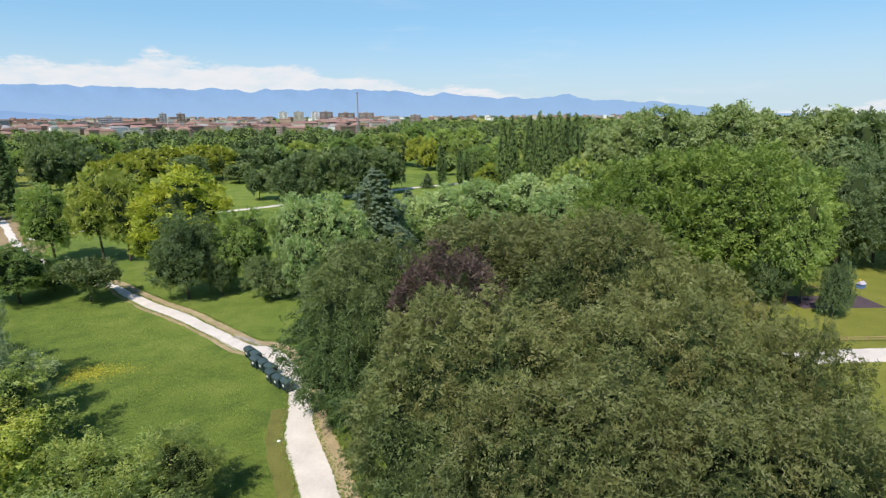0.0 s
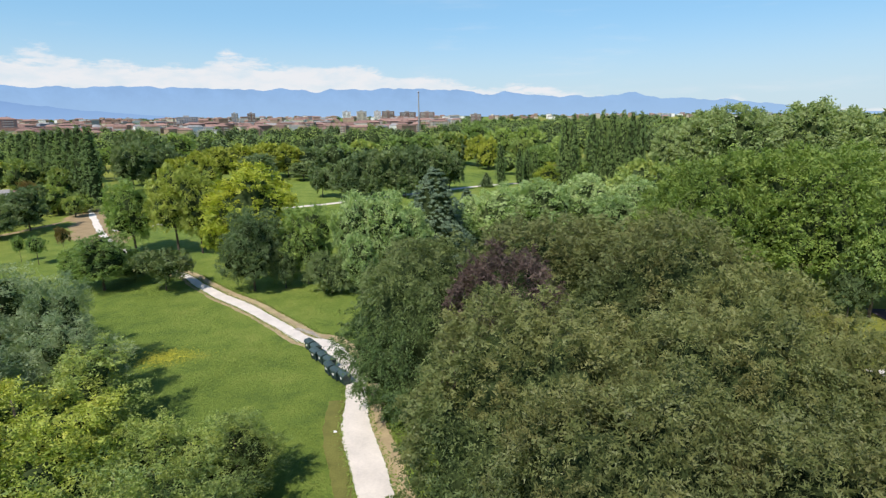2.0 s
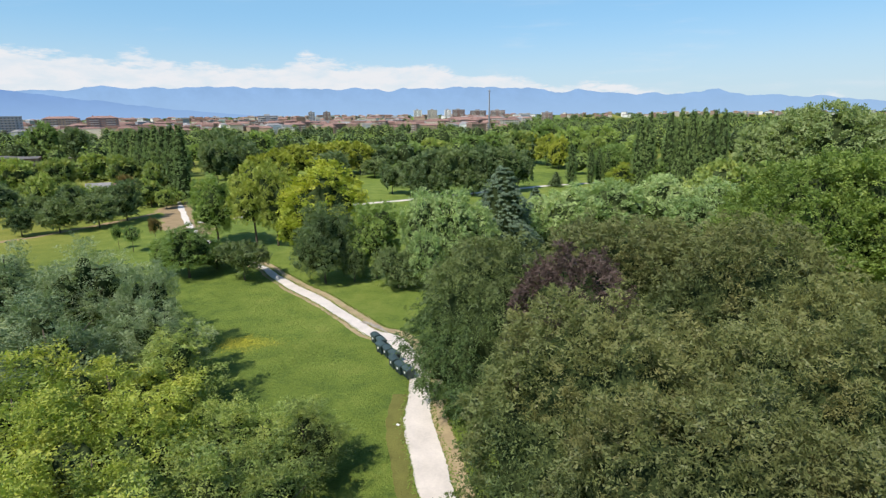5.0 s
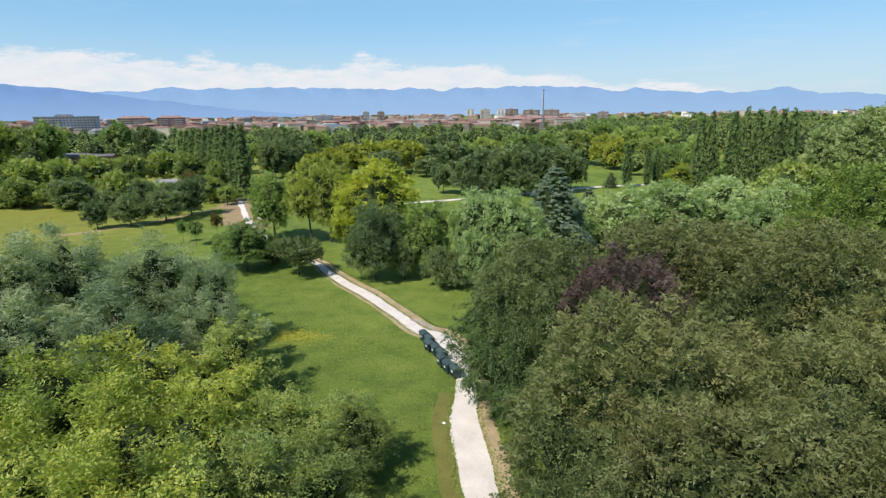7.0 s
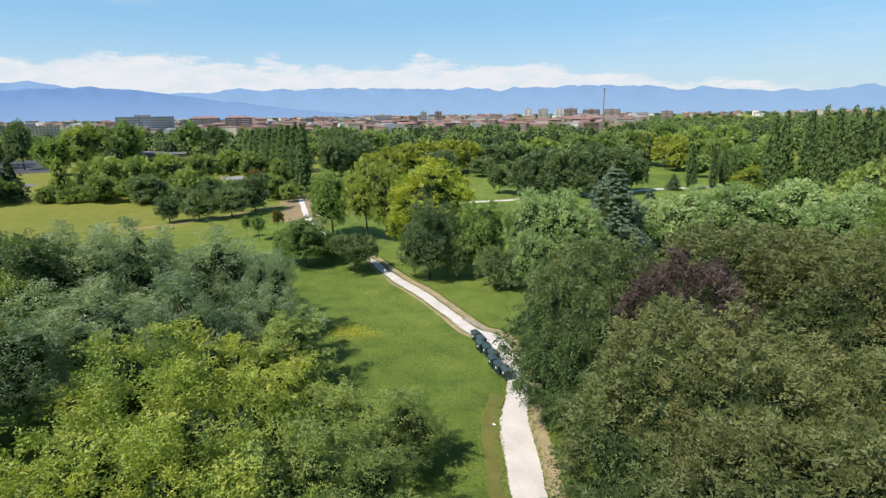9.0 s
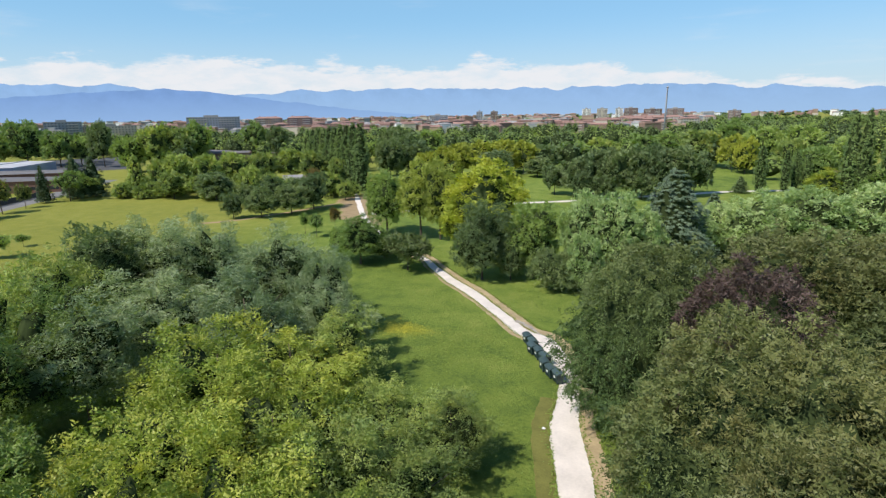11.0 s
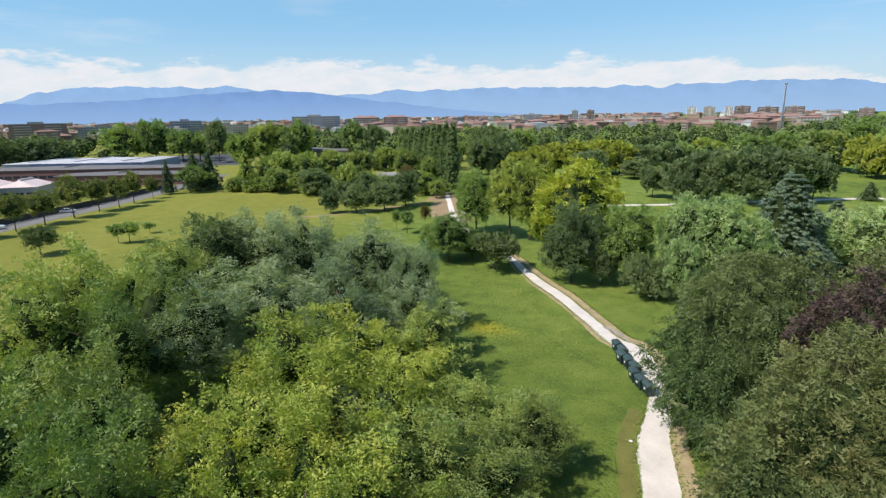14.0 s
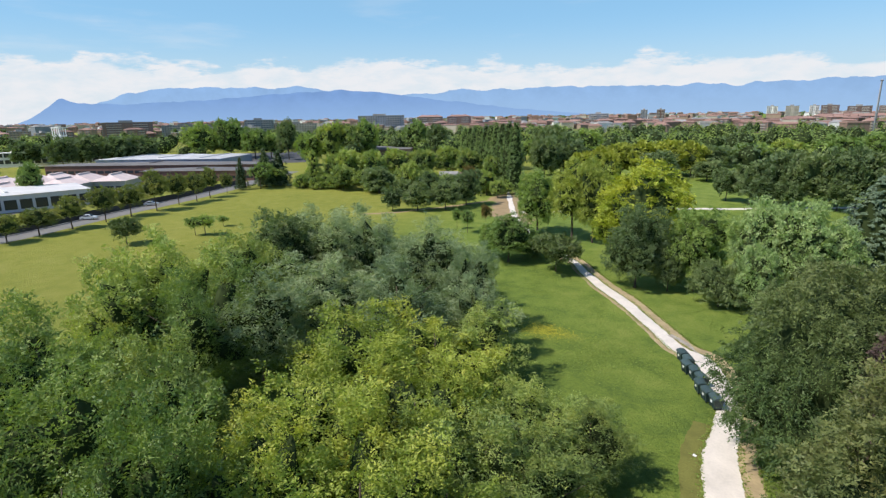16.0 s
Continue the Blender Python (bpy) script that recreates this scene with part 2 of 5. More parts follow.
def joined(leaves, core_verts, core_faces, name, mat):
    """Leaves and a solid crown core, coloured dark as inner shade, as one mesh of triangles."""
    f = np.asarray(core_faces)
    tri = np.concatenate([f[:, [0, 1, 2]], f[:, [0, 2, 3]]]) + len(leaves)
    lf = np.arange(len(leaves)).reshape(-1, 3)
    me = mesh_from(name, np.concatenate([leaves, core_verts]), np.concatenate([lf, tri]), [mat, CORE_SHADE], np.r_[np.zeros(len(lf)), np.ones(len(tri))])
    return me


def spiral(n, low):
    """Even directions from straight up down to z = -low."""
    i = np.arange(n) + 0.5
    z = 1 - (1 + low) * i / n
    return np.stack([np.sqrt(1 - z ** 2) * np.cos(i * 2.399963), np.sqrt(1 - z ** 2) * np.sin(i * 2.399963), z], 1)


def swell(d, cen, width, amp):
    """Rounded lobes round the directions cen, with creases between them."""
    a2 = 2 - 2 * (d @ cen.T)
    return (amp * np.maximum(1 - a2 / width ** 2, 0.0) ** 0.8).max(1)


def leaf_sprays(rng, p, n, count, leaf, length, out, rise, droop, fan, scatter):
    """Twigs at p that grow out of a crown with normal n, each with leaves on both sides in one loose plane."""
    k = len(p)
    up = np.array([0, 0, 1.0])
    ax = unit(n * out + up * rise + rng.normal(size=(k, 3)) * 0.45)
    plane = n * 0.75 + up * 0.55 + rng.normal(size=(k, 3)) * 0.30
    plane = unit(plane - (plane * ax).sum(1, keepdims=True) * ax)
    side = np.cross(ax, plane)
    size = rng.uniform(0.7, 1.3, (k, 1, 1))
    u = np.linspace(-0.35, 0.65, count)[None, :, None] + rng.normal(size=(k, count, 1)) * 0.08
    sg = np.where(np.arange(count) % 2, 1.0, -1.0)[None, :, None]
    wide = fan * np.sqrt(np.clip(0.75 - u, 0.05, 1)) * rng.uniform(0.3, 1.0, (k, count, 1))
    pos = p[:, None] + ax[:, None] * u * length * size + side[:, None] * sg * wide * length * size - up * droop * length * size * np.clip(u + 0.2, 0, 1) ** 2
    pos = (pos + rng.normal(size=pos.shape) * 0.07 * length).reshape(-1, 3)
    la = (ax[:, None] + side[:, None] * sg * 0.8 - up * droop * 0.7 + rng.normal(size=(k, count, 3)) * 0.3).reshape(-1, 3)
    ln = unit((plane[:, None] + scatter * rng.normal(size=(k, count, 3))).reshape(-1, 3))
    la = unit(la - (la * ln).sum(1, keepdims=True) * ln)
    ls = np.cross(la, ln)
    sz = rng.uniform(0.7, 1.3, (len(pos), 1))
    l, w = leaf[0] * sz, leaf[1] * sz
    base, tip = pos - la * l * 0.45, pos + la * l * 0.55 - ln * l * 0.08
    return np.stack([base + ls * w * 0.42, tip, base - ls * w * 0.42], 1).reshape(-1, 3)


def crown_mesh(name, mat, seed, R, h, z0, sprays, count, leaf, length, lobes=(34, 0.16), fine=(300, 0.05), form=0.12, mid=0.4, square=2.3, out=1.0, rise=0.35, droop=0.2, fan=0.35, scatter=0.3, tuck=0.2, lift=0.0, core=0.86, stray=0.06, inner=0.22, low=0.8, tuft=0.5):
    """A broad crown from z0 to h, radius R: a lobed shape, clad in sprays of leaves round a core coloured dark as
    shade.
    """
    rng = np.random.default_rng(seed)
    zc = z0 + (h - z0) * mid
    layers, zoom = [], np.ones(3)
    for n, amp in ((9, form), lobes, fine):
        c = unit(spiral(n, min(low + 0.1, 0.98)) + rng.normal(size=(n, 3)) * 1.1 / math.sqrt(n))
        gap = math.sqrt(4 * math.pi * 0.9 / n)
        layers.append((c, gap * rng.uniform(0.6, 0.95, n), amp * rng.uniform(0.4, 1.0, n), amp))

    def shell(d):
        q = d * ((np.hypot(d[:, 0], d[:, 1]) ** square + np.abs(d[:, 2]) ** square) ** (-1 / square))[:, None]
        k = np.ones(len(d))
        big = swell(d, *layers[1][:3])
        k += big - layers[1][3] + 1.3 * swell(d, layers[0][0], layers[0][1] * 1.3, layers[0][2]) - layers[0][3] + swell(d, *layers[2][:3]) - layers[2][3]
        v = q * k[:, None]
        t = np.clip(-v[:, 2:], 0, 1)
        v[:, :2] *= 1 - tuck * t ** 2
        v = v * np.where(v[:, 2:] > 0, [[R, R, h - zc]], [[R, R, zc - z0]])
        v[:, 2] += lift * (big - layers[1][3]) * h
        v *= np.where(v[:, 2:] > 0, zoom, [[zoom[0], zoom[1], 1.0]])
        v[:, 2] += zc
        return v

    def cast(n):
        d = unit(rng.normal(size=(n, 3)))
        d = d[d[:, 2] > -low]
        t1 = unit(np.cross(d, np.array([0.3, 0.5, 0.8])))
        t2 = np.cross(d, t1)
        p = shell(d)
        g = np.cross(shell(unit(d + 0.02 * t1)) - p, shell(unit(d + 0.02 * t2)) - p)
        area = np.linalg.norm(g, axis=1)
        base = unit(d / np.array([R, R, h - zc]))
        return p, unit(unit(g) * 0.85 + base * 0.35), area

    # the lobes' tips reach the full height and width
    c = shell(unit(spiral(1500, 0.5)))
    zoom = np.array([R / np.quantile(np.hypot(c[:, 0], c[:, 1]), 0.97)] * 2 + [(h - zc) / (np.quantile(c[:, 2], 0.995) - zc)])
    p, n, area = cast(int(sprays * 3.2))
    ok = rng.random(len(p)) < area / np.quantile(area, 0.93) * np.where(n[:, 2] < -0.45, 0.4, 1.0)
    p, n = p[ok][:sprays], n[ok][:sprays]
    # sprays stand together in rounded tufts
    k = 4
    p, n = np.repeat(p[: len(p) // k], k, 0), np.repeat(n[: len(n) // k], k, 0)
    wide = np.repeat(tuft * rng.uniform(0.65, 1.35, len(p) // k), k)[:, None]
    off = rng.normal(size=p.shape) * 0.62
    off -= (off * n).sum(1, keepdims=True) * n
    p = p + off * wide - n * wide * 0.6 * (off ** 2).sum(1, keepdims=True)
    n = unit(n + 0.65 * off)
    mid_p = np.array([0, 0, zc])
    shift = np.where(rng.random(len(p)) < inner, rng.uniform(0.86, 0.97, len(p)), rng.uniform(0.97, 1.01, len(p)))[:, None]
    p = mid_p + (p - mid_p) * shift
    p = p + n * np.where(rng.random((len(p), 1)) < stray, length * rng.uniform(0.3, 1.0, (len(p), 1)), 0.0)
    q = leaf_sprays(rng, p, n, count, leaf, length, out, rise, droop, fan, scatter)
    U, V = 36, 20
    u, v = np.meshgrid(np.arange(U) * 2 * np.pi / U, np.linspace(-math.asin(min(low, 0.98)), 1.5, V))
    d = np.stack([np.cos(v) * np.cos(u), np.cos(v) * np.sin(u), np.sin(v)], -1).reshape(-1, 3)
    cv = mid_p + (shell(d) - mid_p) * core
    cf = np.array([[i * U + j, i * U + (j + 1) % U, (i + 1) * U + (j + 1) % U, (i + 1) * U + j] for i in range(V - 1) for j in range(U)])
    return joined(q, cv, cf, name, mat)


def spire_mesh(name, mat, seed, R, h, z0, clumps, per, leaf, clump_r, power=0.8, rise=0.0, belly=0.0, flat=0.5, core=0.7, droop=0.1, comb=1.0):
    """A conical or columnar crown. belly 0: a cone; 1: a column that tapers at both ends."""
    rng = np.random.default_rng(seed)

    def prof(s):
        cone = (1 - s) ** power
        col = np.sqrt(np.clip(np.sin(np.pi * np.clip(0.08 + 0.92 * s, 0, 1)), 0, 1)) * (1 - 0.35 * s)
        return R * ((1 - belly) * cone + belly * col)

    s = rng.random(clumps * 4)
    s = s[rng.random(len(s)) < prof(s) / prof(np.linspace(0, 1, 50)).max() + 0.08][:clumps]
    az = rng.uniform(0, 2 * np.pi, len(s))
    out = np.stack([np.cos(az), np.sin(az), np.zeros_like(az)], 1)
    wob = 1 + 0.22 * np.sin(az * 3 + s * 17 + seed) + 0.10 * rng.normal(size=len(s))
    c = out * (prof(s) * 0.9 * wob)[:, None] + np.stack([0 * s, 0 * s, z0 + (h - z0) * s], 1)
    cr = clump_r * rng.uniform(0.6, 1.3, len(s)) * (0.45 + 0.55 * prof(s) / R)
    k = len(s)
    dirs = unit(rng.normal(size=(k, per, 3)) + 0.9 * out[:, None, :] + np.array([0, 0, 0.5]))
    pos = c[:, None, :] + dirs * cr[:, None, None] * rng.uniform(0.5, 1.05, (k, per, 1)) * np.array([1, 1, flat])
    q = leaf_cloud(rng, pos.reshape(-1, 3), (dirs * 0.6 + 0.4 * np.array([0, 0, 1.0])).reshape(-1, 3), leaf[0], leaf[1], droop - rise, comb * (dirs * 0.4 + out[:, None, :]).reshape(-1, 3), 0.4)
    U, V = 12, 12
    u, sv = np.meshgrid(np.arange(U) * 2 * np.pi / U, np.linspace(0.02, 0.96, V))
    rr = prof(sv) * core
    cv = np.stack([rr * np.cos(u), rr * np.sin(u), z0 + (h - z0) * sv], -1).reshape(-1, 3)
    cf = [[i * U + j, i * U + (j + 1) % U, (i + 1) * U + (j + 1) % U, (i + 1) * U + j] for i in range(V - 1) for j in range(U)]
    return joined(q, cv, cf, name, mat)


def trunk_mesh(name, seed, h, r, fork, spread, limbs=5, stems=1):
    """A tapered trunk, or several stems, with limbs that reach into the crown."""
    rng = random.Random(seed)
    b = Build()
    for s in range(stems):
        ox, oy = (0, 0) if stems == 1 else (rng.uniform(-1, 1) * spread * 0.35, rng.uniform(-1, 1) * spread * 0.35)
        lean = (rng.uniform(-0.05, 0.05) * h + ox * 0.5, rng.uniform(-0.05, 0.05) * h + oy * 0.5)
        zs = [-0.15, 0.25, fork * 0.5, fork, h * 0.6, h * 0.82]
        rs = [r * 1.35, r, r * 0.85, r * 0.72, r * 0.42, r * 0.12]
        b.tube([(ox + lean[0] * (z / h) ** 1.5 if z > 0 else ox, oy + lean[1] * (z / h) ** 1.5 if z > 0 else oy, z) for z in zs], rs)
        for i in range(limbs):
            a = 2 * math.pi * (i + rng.random() * 0.6) / limbs
            z = fork * rng.uniform(0.85, 1.1) + (h - fork) * 0.35 * i / limbs
            out = spread * rng.uniform(0.45, 0.75)
            rise = (h - z) * rng.uniform(0.35, 0.6)
            p0 = (ox + lean[0] * (z / h) ** 1.5, oy + lean[1] * (z / h) ** 1.5, z)
            p1 = (p0[0] + math.cos(a) * out * 0.45, p0[1] + math.sin(a) * out * 0.45, z + rise * 0.6)
            p2 = (p0[0] + math.cos(a) * out, p0[1] + math.sin(a) * out, z + rise)
            b.tube([p0, p1, p2], [r * 0.42, r * 0.26, r * 0.08], 6)
    return b.mesh(name, BARK, True)


KINDS = {}


def kind(key, label, category, R, h, crowns, trunk):
    KINDS[key] = (label, category, R, h, crowns, trunk)


COUNT = {}


def tree(key, x, y, h, r, label="", group="", name="tree"):
    """A tree of a kind, h metres high and r in radius, standing at x, y."""
    text, cat, R0, h0, crowns, trunk = KINDS[key]
    i = COUNT[key] = COUNT.get(key, -1) + 1
    rng = random.Random(f"{key}{x:.1f}{y:.1f}")
    base = new(name)
    base.empty_display_size = 0.5
    s = r / R0
    base.matrix_basis = pose(x, y, 0, 0, 0, rng.uniform(0, 360)) @ Matrix.Diagonal((s, s, h / h0, 1))
    tagged(base, label or text, cat, group)
    part("crown", crowns[i % len(crowns)], base)
    if trunk is not None:
        part("trunk", trunk, base)
    return base


def dome(key, leaf_key, label, R, h, z0, clumps, per, leaf, clump_r, variants=2, category="tree", stems=1, seed=1, **kw):
    crowns = [crown_mesh(f"{key}_crown", LEAF[leaf_key], seed + 31 * v, R, h, z0, clumps, per, leaf, clump_r, **kw) for v in range(variants)]
    kind(key, label, category, R, h, crowns, trunk_mesh(f"{key}_trunk", seed, h, max(0.07, h * 0.018), max(0.3, z0 + 0.15 * (h - z0)), R, 5, stems))


def spire(key, leaf_key, label, R, h, z0, clumps, per, leaf, clump_r, variants=1, category="tree", seed=1, **kw):
    crowns = [spire_mesh(f"{key}_crown", LEAF[leaf_key], seed + 17 * v, R, h, z0, clumps, per, leaf, clump_r, **kw) for v in range(variants)]
    kind(key, label, category, R, h, crowns, trunk_mesh(f"{key}_trunk", seed, h, h * 0.014, h * 0.3, R * 0.5, 3))


GROVE = dict(form=0.20, lobes=(40, 0.66), fine=(190, 0.30), mid=0.45, square=2.1, out=0.7, rise=0.9, droop=0.5, fan=0.45, tuck=0.2, core=0.66, stray=0.16, inner=0.30, scatter=0.33, lift=0.2, tuft=0.5)
ROUND = dict(form=0.16, lobes=(40, 0.40), fine=(260, 0.17), mid=0.48, square=2.2, out=0.9, rise=0.4, droop=0.3, fan=0.5, tuck=0.2, core=0.73, stray=0.08, scatter=0.3, low=0.93, lift=0.05, tuft=0.5)
FAR = dict(form=0.16, lobes=(26, 0.40), fine=(120, 0.16), mid=0.48, square=2.2, out=0.9, rise=0.4, droop=0.1, fan=0.5, tuck=0.3, core=0.76, stray=0.04, scatter=0.3, tuft=0.9)
BEECH = dict(form=0.03, lobes=(60, 0.22), fine=(520, 0.19), mid=0.33, square=2.25, out=1.0, rise=0.55, droop=0.7, fan=0.22, tuck=0.04, core=0.77, stray=0.10, inner=0.16, scatter=0.27, low=0.7, lift=0.06, tuft=0.42)
SPREAD = dict(form=0.15, lobes=(20, 0.45), fine=(110, 0.10), mid=0.55, square=2.0, out=0.8, rise=0.4, droop=0.2, fan=0.5, tuck=0.45, core=0.7, stray=0.12, scatter=0.3, tuft=0.35)
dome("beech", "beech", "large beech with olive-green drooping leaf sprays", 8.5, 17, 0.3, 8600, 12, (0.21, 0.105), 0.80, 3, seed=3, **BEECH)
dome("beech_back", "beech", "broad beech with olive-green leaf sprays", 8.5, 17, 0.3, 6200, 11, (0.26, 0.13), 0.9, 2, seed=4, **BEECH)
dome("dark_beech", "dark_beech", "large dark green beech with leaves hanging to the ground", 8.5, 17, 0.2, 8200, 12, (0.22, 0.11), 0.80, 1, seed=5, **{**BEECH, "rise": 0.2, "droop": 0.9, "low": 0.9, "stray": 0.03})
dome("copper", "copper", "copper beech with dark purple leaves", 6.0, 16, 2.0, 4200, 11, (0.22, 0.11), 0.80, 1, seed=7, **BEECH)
dome("robinia", "robinia", "light green robinia with feathery leaves in a dense grove", 4.6, 12.5, 0.6, 2700, 15, (0.165, 0.105), 0.75, 3, seed=11, **GROVE)
dome("shade", "shade", "dark green tree in a dense grove", 4.6, 12.5, 0.6, 2700, 14, (0.165, 0.105), 0.75, 3, seed=15, **GROVE)
dome("robinia_back", "robinia", "green robinia with feathery leaves in a dense grove", 4.6, 12.5, 0.6, 2300, 12, (0.21, 0.135), 0.8, 2, seed=12, **GROVE)
dome("bluish", "bluish", "grey-green tree with soft bluish leaves in a dense grove", 4.6, 13, 0.6, 2600, 13, (0.19, 0.11), 0.8, 3, seed=13, **{**GROVE, "lobes": (46, 0.60), "square": 1.8})
dome("lime", "lime", "yellow-green maple with bright sunlit leaves", 4.6, 12, 0.6, 2700, 14, (0.165, 0.115), 0.72, 3, seed=17, **GROVE)
dome("oak", "oak", "round-crowned green park tree", 5.5, 15, 0.8, 1900, 10, (0.30, 0.22), 0.8, 3, seed=19, **ROUND)
dome("maple", "street", "tall park tree with yellowing green leaves", 5.5, 15, 1.8, 1900, 10, (0.30, 0.22), 0.8, 2, seed=20, **ROUND)
dome("dark", "dark", "dark green broad-leaved tree with a dense crown", 5.0, 12, 0.0, 2200, 11, (0.24, 0.17), 0.75, 3, seed=23, **{**ROUND, "tuck": 0.1, "mid": 0.42})
dome("dark_lawn", "dark", "dark round tree standing on the lawn", 4.0, 9, 0.5, 760, 9, (0.34, 0.25), 0.8, 3, seed=24, **{**ROUND, "mid": 0.42})
dome("bright", "bright", "huge bright green tree with a spreading domed crown", 13, 21, 1.0, 6500, 10, (0.38, 0.28), 1.0, 2, seed=29, **{**ROUND, "form": 0.06, "lobes": (80, 0.30), "fine": (600, 0.12), "mid": 0.38, "tuck": 0.2, "tuft": 0.75})
dome("golden", "golden", "tree with golden yellow-green leaves", 5.5, 15, 0.8, 1900, 10, (0.30, 0.22), 0.8, 2, seed=37, **ROUND)
dome("silver", "silver", "silvery white poplar with pale leaves", 5.0, 13, 0.4, 1700, 10, (0.28, 0.20), 0.75, 3, seed=41, **{**ROUND, "lobes": (40, 0.40), "stray": 0.1})
dome("tall_wood", "pale", "tall pale green tree at the edge of the wood", 9.0, 27, 0.5, 2200, 9, (0.55, 0.40), 1.2, 3, seed=42, **{**FAR, "lobes": (60, 0.26), "mid": 0.6})
dome("bush", "dark", "rounded green bush on the lawn", 4.0, 6, 0.1, 1100, 9, (0.26, 0.19), 0.7, 2, category="bush", seed=43, **{**ROUND, "mid": 0.4})
dome("small_tree", "oak", "small green tree on a thin trunk", 2.6, 5.5, 1.4, 300, 9, (0.26, 0.18), 0.6, 3, seed=47, **SPREAD)
dome("wood", "oak", "green tree in the wood", 6.0, 14, 0.2, 720, 8, (0.58, 0.44), 1.1, 3, seed=53, **FAR)
dome("dark_wood", "dark", "dark green tree in the wood", 6.0, 14, 0.2, 720, 8, (0.58, 0.44), 1.1, 3, seed=59, **FAR)
dome("light_wood", "robinia", "light green tree in the wood", 6.0, 12, 0.2, 720, 8, (0.58, 0.44), 1.1, 3, seed=61, **FAR)
dome("golden_wood", "olive", "yellow-green tree in the wood", 6.0, 12, 0.2, 720, 8, (0.58, 0.44), 1.1, 2, seed=67, **FAR)
dome("rust", "rust", "small tree with reddish brown leaves", 2.5, 5.0, 1.0, 300, 9, (0.30, 0.20), 0.6, 1, seed=71, **SPREAD)
spire("cedar", "cedar", "blue-green cedar with layered branches", 5.0, 16, 0.4, 1300, 20, (0.34, 0.13), 0.55, power=0.6, flat=0.5, droop=0.25, core=0.78, seed=73)
spire("fir", "fir", "dark green conical conifer tree", 2.4, 8, 0.3, 260, 16, (0.34, 0.13), 0.5, power=0.7, flat=0.5, droop=0.2, seed=79)
spire("poplar", "poplar", "tall columnar Lombardy poplar tree", 2.2, 22, 0.4, 480, 11, (0.46, 0.20), 0.45, 2, belly=1.0, rise=0.9, flat=1.6, core=0.75, seed=83)
spire("small_poplar", "lime", "slim yellow-green columnar poplar", 1.6, 10, 0.3, 120, 26, (0.40, 0.2), 0.5, belly=1.0, rise=0.9, flat=1.5, core=0.5, seed=89)
dome("thicket", "robinia", "rounded light green bush in the thicket", 4.5, 6, 0.0, 330, 8, (0.48, 0.36), 0.9, 3, category="bush", seed=107, **{**FAR, "mid": 0.3})
dome("lawn_tree", "avenue", "young street tree on a thin trunk beside the road", 3.8, 9.5, 2.4, 500, 9, (0.34, 0.24), 0.8, 3, seed=97, **{**SPREAD, "mid": 0.4, "lobes": (20, 0.25)})
dome("rust_green", "beech", "round tree with brownish green leaves on the lawn", 3.6, 6, 1.0, 600, 9, (0.30, 0.20), 0.7, 1, seed=101, **{**SPREAD, "tuck": 0.3})


# ---- ground, paths, road ----
def ground_material():
    m, N, L, out = material("grass")
    tc = N.new("ShaderNodeTexCoord")
    co = tc.outputs["Object"]
    big = noise_node(N, L, co, 0.035, 5)
    mid = noise_node(N, L, co, 0.28, 5, 0.6)
    fine = noise_node(N, L, co, 2.6, 6, 0.7)
    blade = noise_node(N, L, co, 14.0, 3, 0.7)
    v = calc(N, L, "ADD", calc(N, L, "MULTIPLY", big, 0.35), calc(N, L, "MULTIPLY", mid, 0.35))
    v = calc(N, L, "ADD", v, calc(N, L, "MULTIPLY", fine, 0.30))
    r = ramp(N, [(0.40, (0.104, 0.160, 0.031)), (0.50, (0.172, 0.238, 0.041)), (0.60, (0.240, 0.288, 0.060))])
    L.new(v, r.inputs[0])
    color = r.outputs[0]
    # the mown lawn towards the road is drier and yellower
    sep = N.new("ShaderNodeSeparateXYZ")
    L.new(co, sep.inputs[0])
    line = calc(N, L, "ADD", calc(N, L, "MULTIPLY", sep.outputs[0], -0.80), calc(N, L, "MULTIPLY", sep.outputs[1], -0.35))
    line = calc(N, L, "ADD", line, calc(N, L, "MULTIPLY", mid, 12.0))
    mr = N.new("ShaderNodeMapRange")
    mr.inputs[1].default_value, mr.inputs[2].default_value = 42, 82
    L.new(line, mr.inputs[0])
    dry = ramp(N, [(0.36, (0.188, 0.211, 0.036)), (0.50, (0.249, 0.259, 0.046)), (0.66, (0.322, 0.308, 0.075))])
    L.new(v, dry.inputs[0])
    east = N.new("ShaderNodeMapRange")
    east.inputs[1].default_value, east.inputs[2].default_value = 36, 50
    L.new(calc(N, L, "ADD", sep.outputs[0], calc(N, L, "MULTIPLY", mid, 10.0)), east.inputs[0])
    part_dry = calc(N, L, "ADD", mr.outputs[0], east.outputs[0], True)
    color = mixed(N, L, part_dry, color, dry.outputs[0])
    h = calc(N, L, "ADD", calc(N, L, "MULTIPLY", fine, 0.7), calc(N, L, "MULTIPLY", blade, 0.3))
    surface(N, L, out, color, 0.9, 0, h, 0.35, 0.15)
    return m


GRASS = ground_material()
GRAVEL = plain("pale_gravel", (0.69, 0.625, 0.55), 0.95, scale=0.45, spread=0.16, bump=0.02)
DIRT = plain("dry_earth_verge", (0.38, 0.295, 0.165), 0.95, scale=0.5, spread=0.3, bump=0.03)
TRACK = plain("sandy_track", (0.31, 0.225, 0.12), 0.95, scale=0.4, spread=0.25, bump=0.02)
ROUGH = plain("mown_strip_grass", (0.185, 0.185, 0.045), 0.95, scale=0.6, spread=0.25, bump=0.05)
ASPHALT = plain("asphalt", (0.22, 0.215, 0.205), 0.9, scale=0.3, spread=0.12)
DARK_ASPHALT = plain("dark_asphalt", (0.085, 0.085, 0.088), 0.9, scale=0.2, spread=0.2)

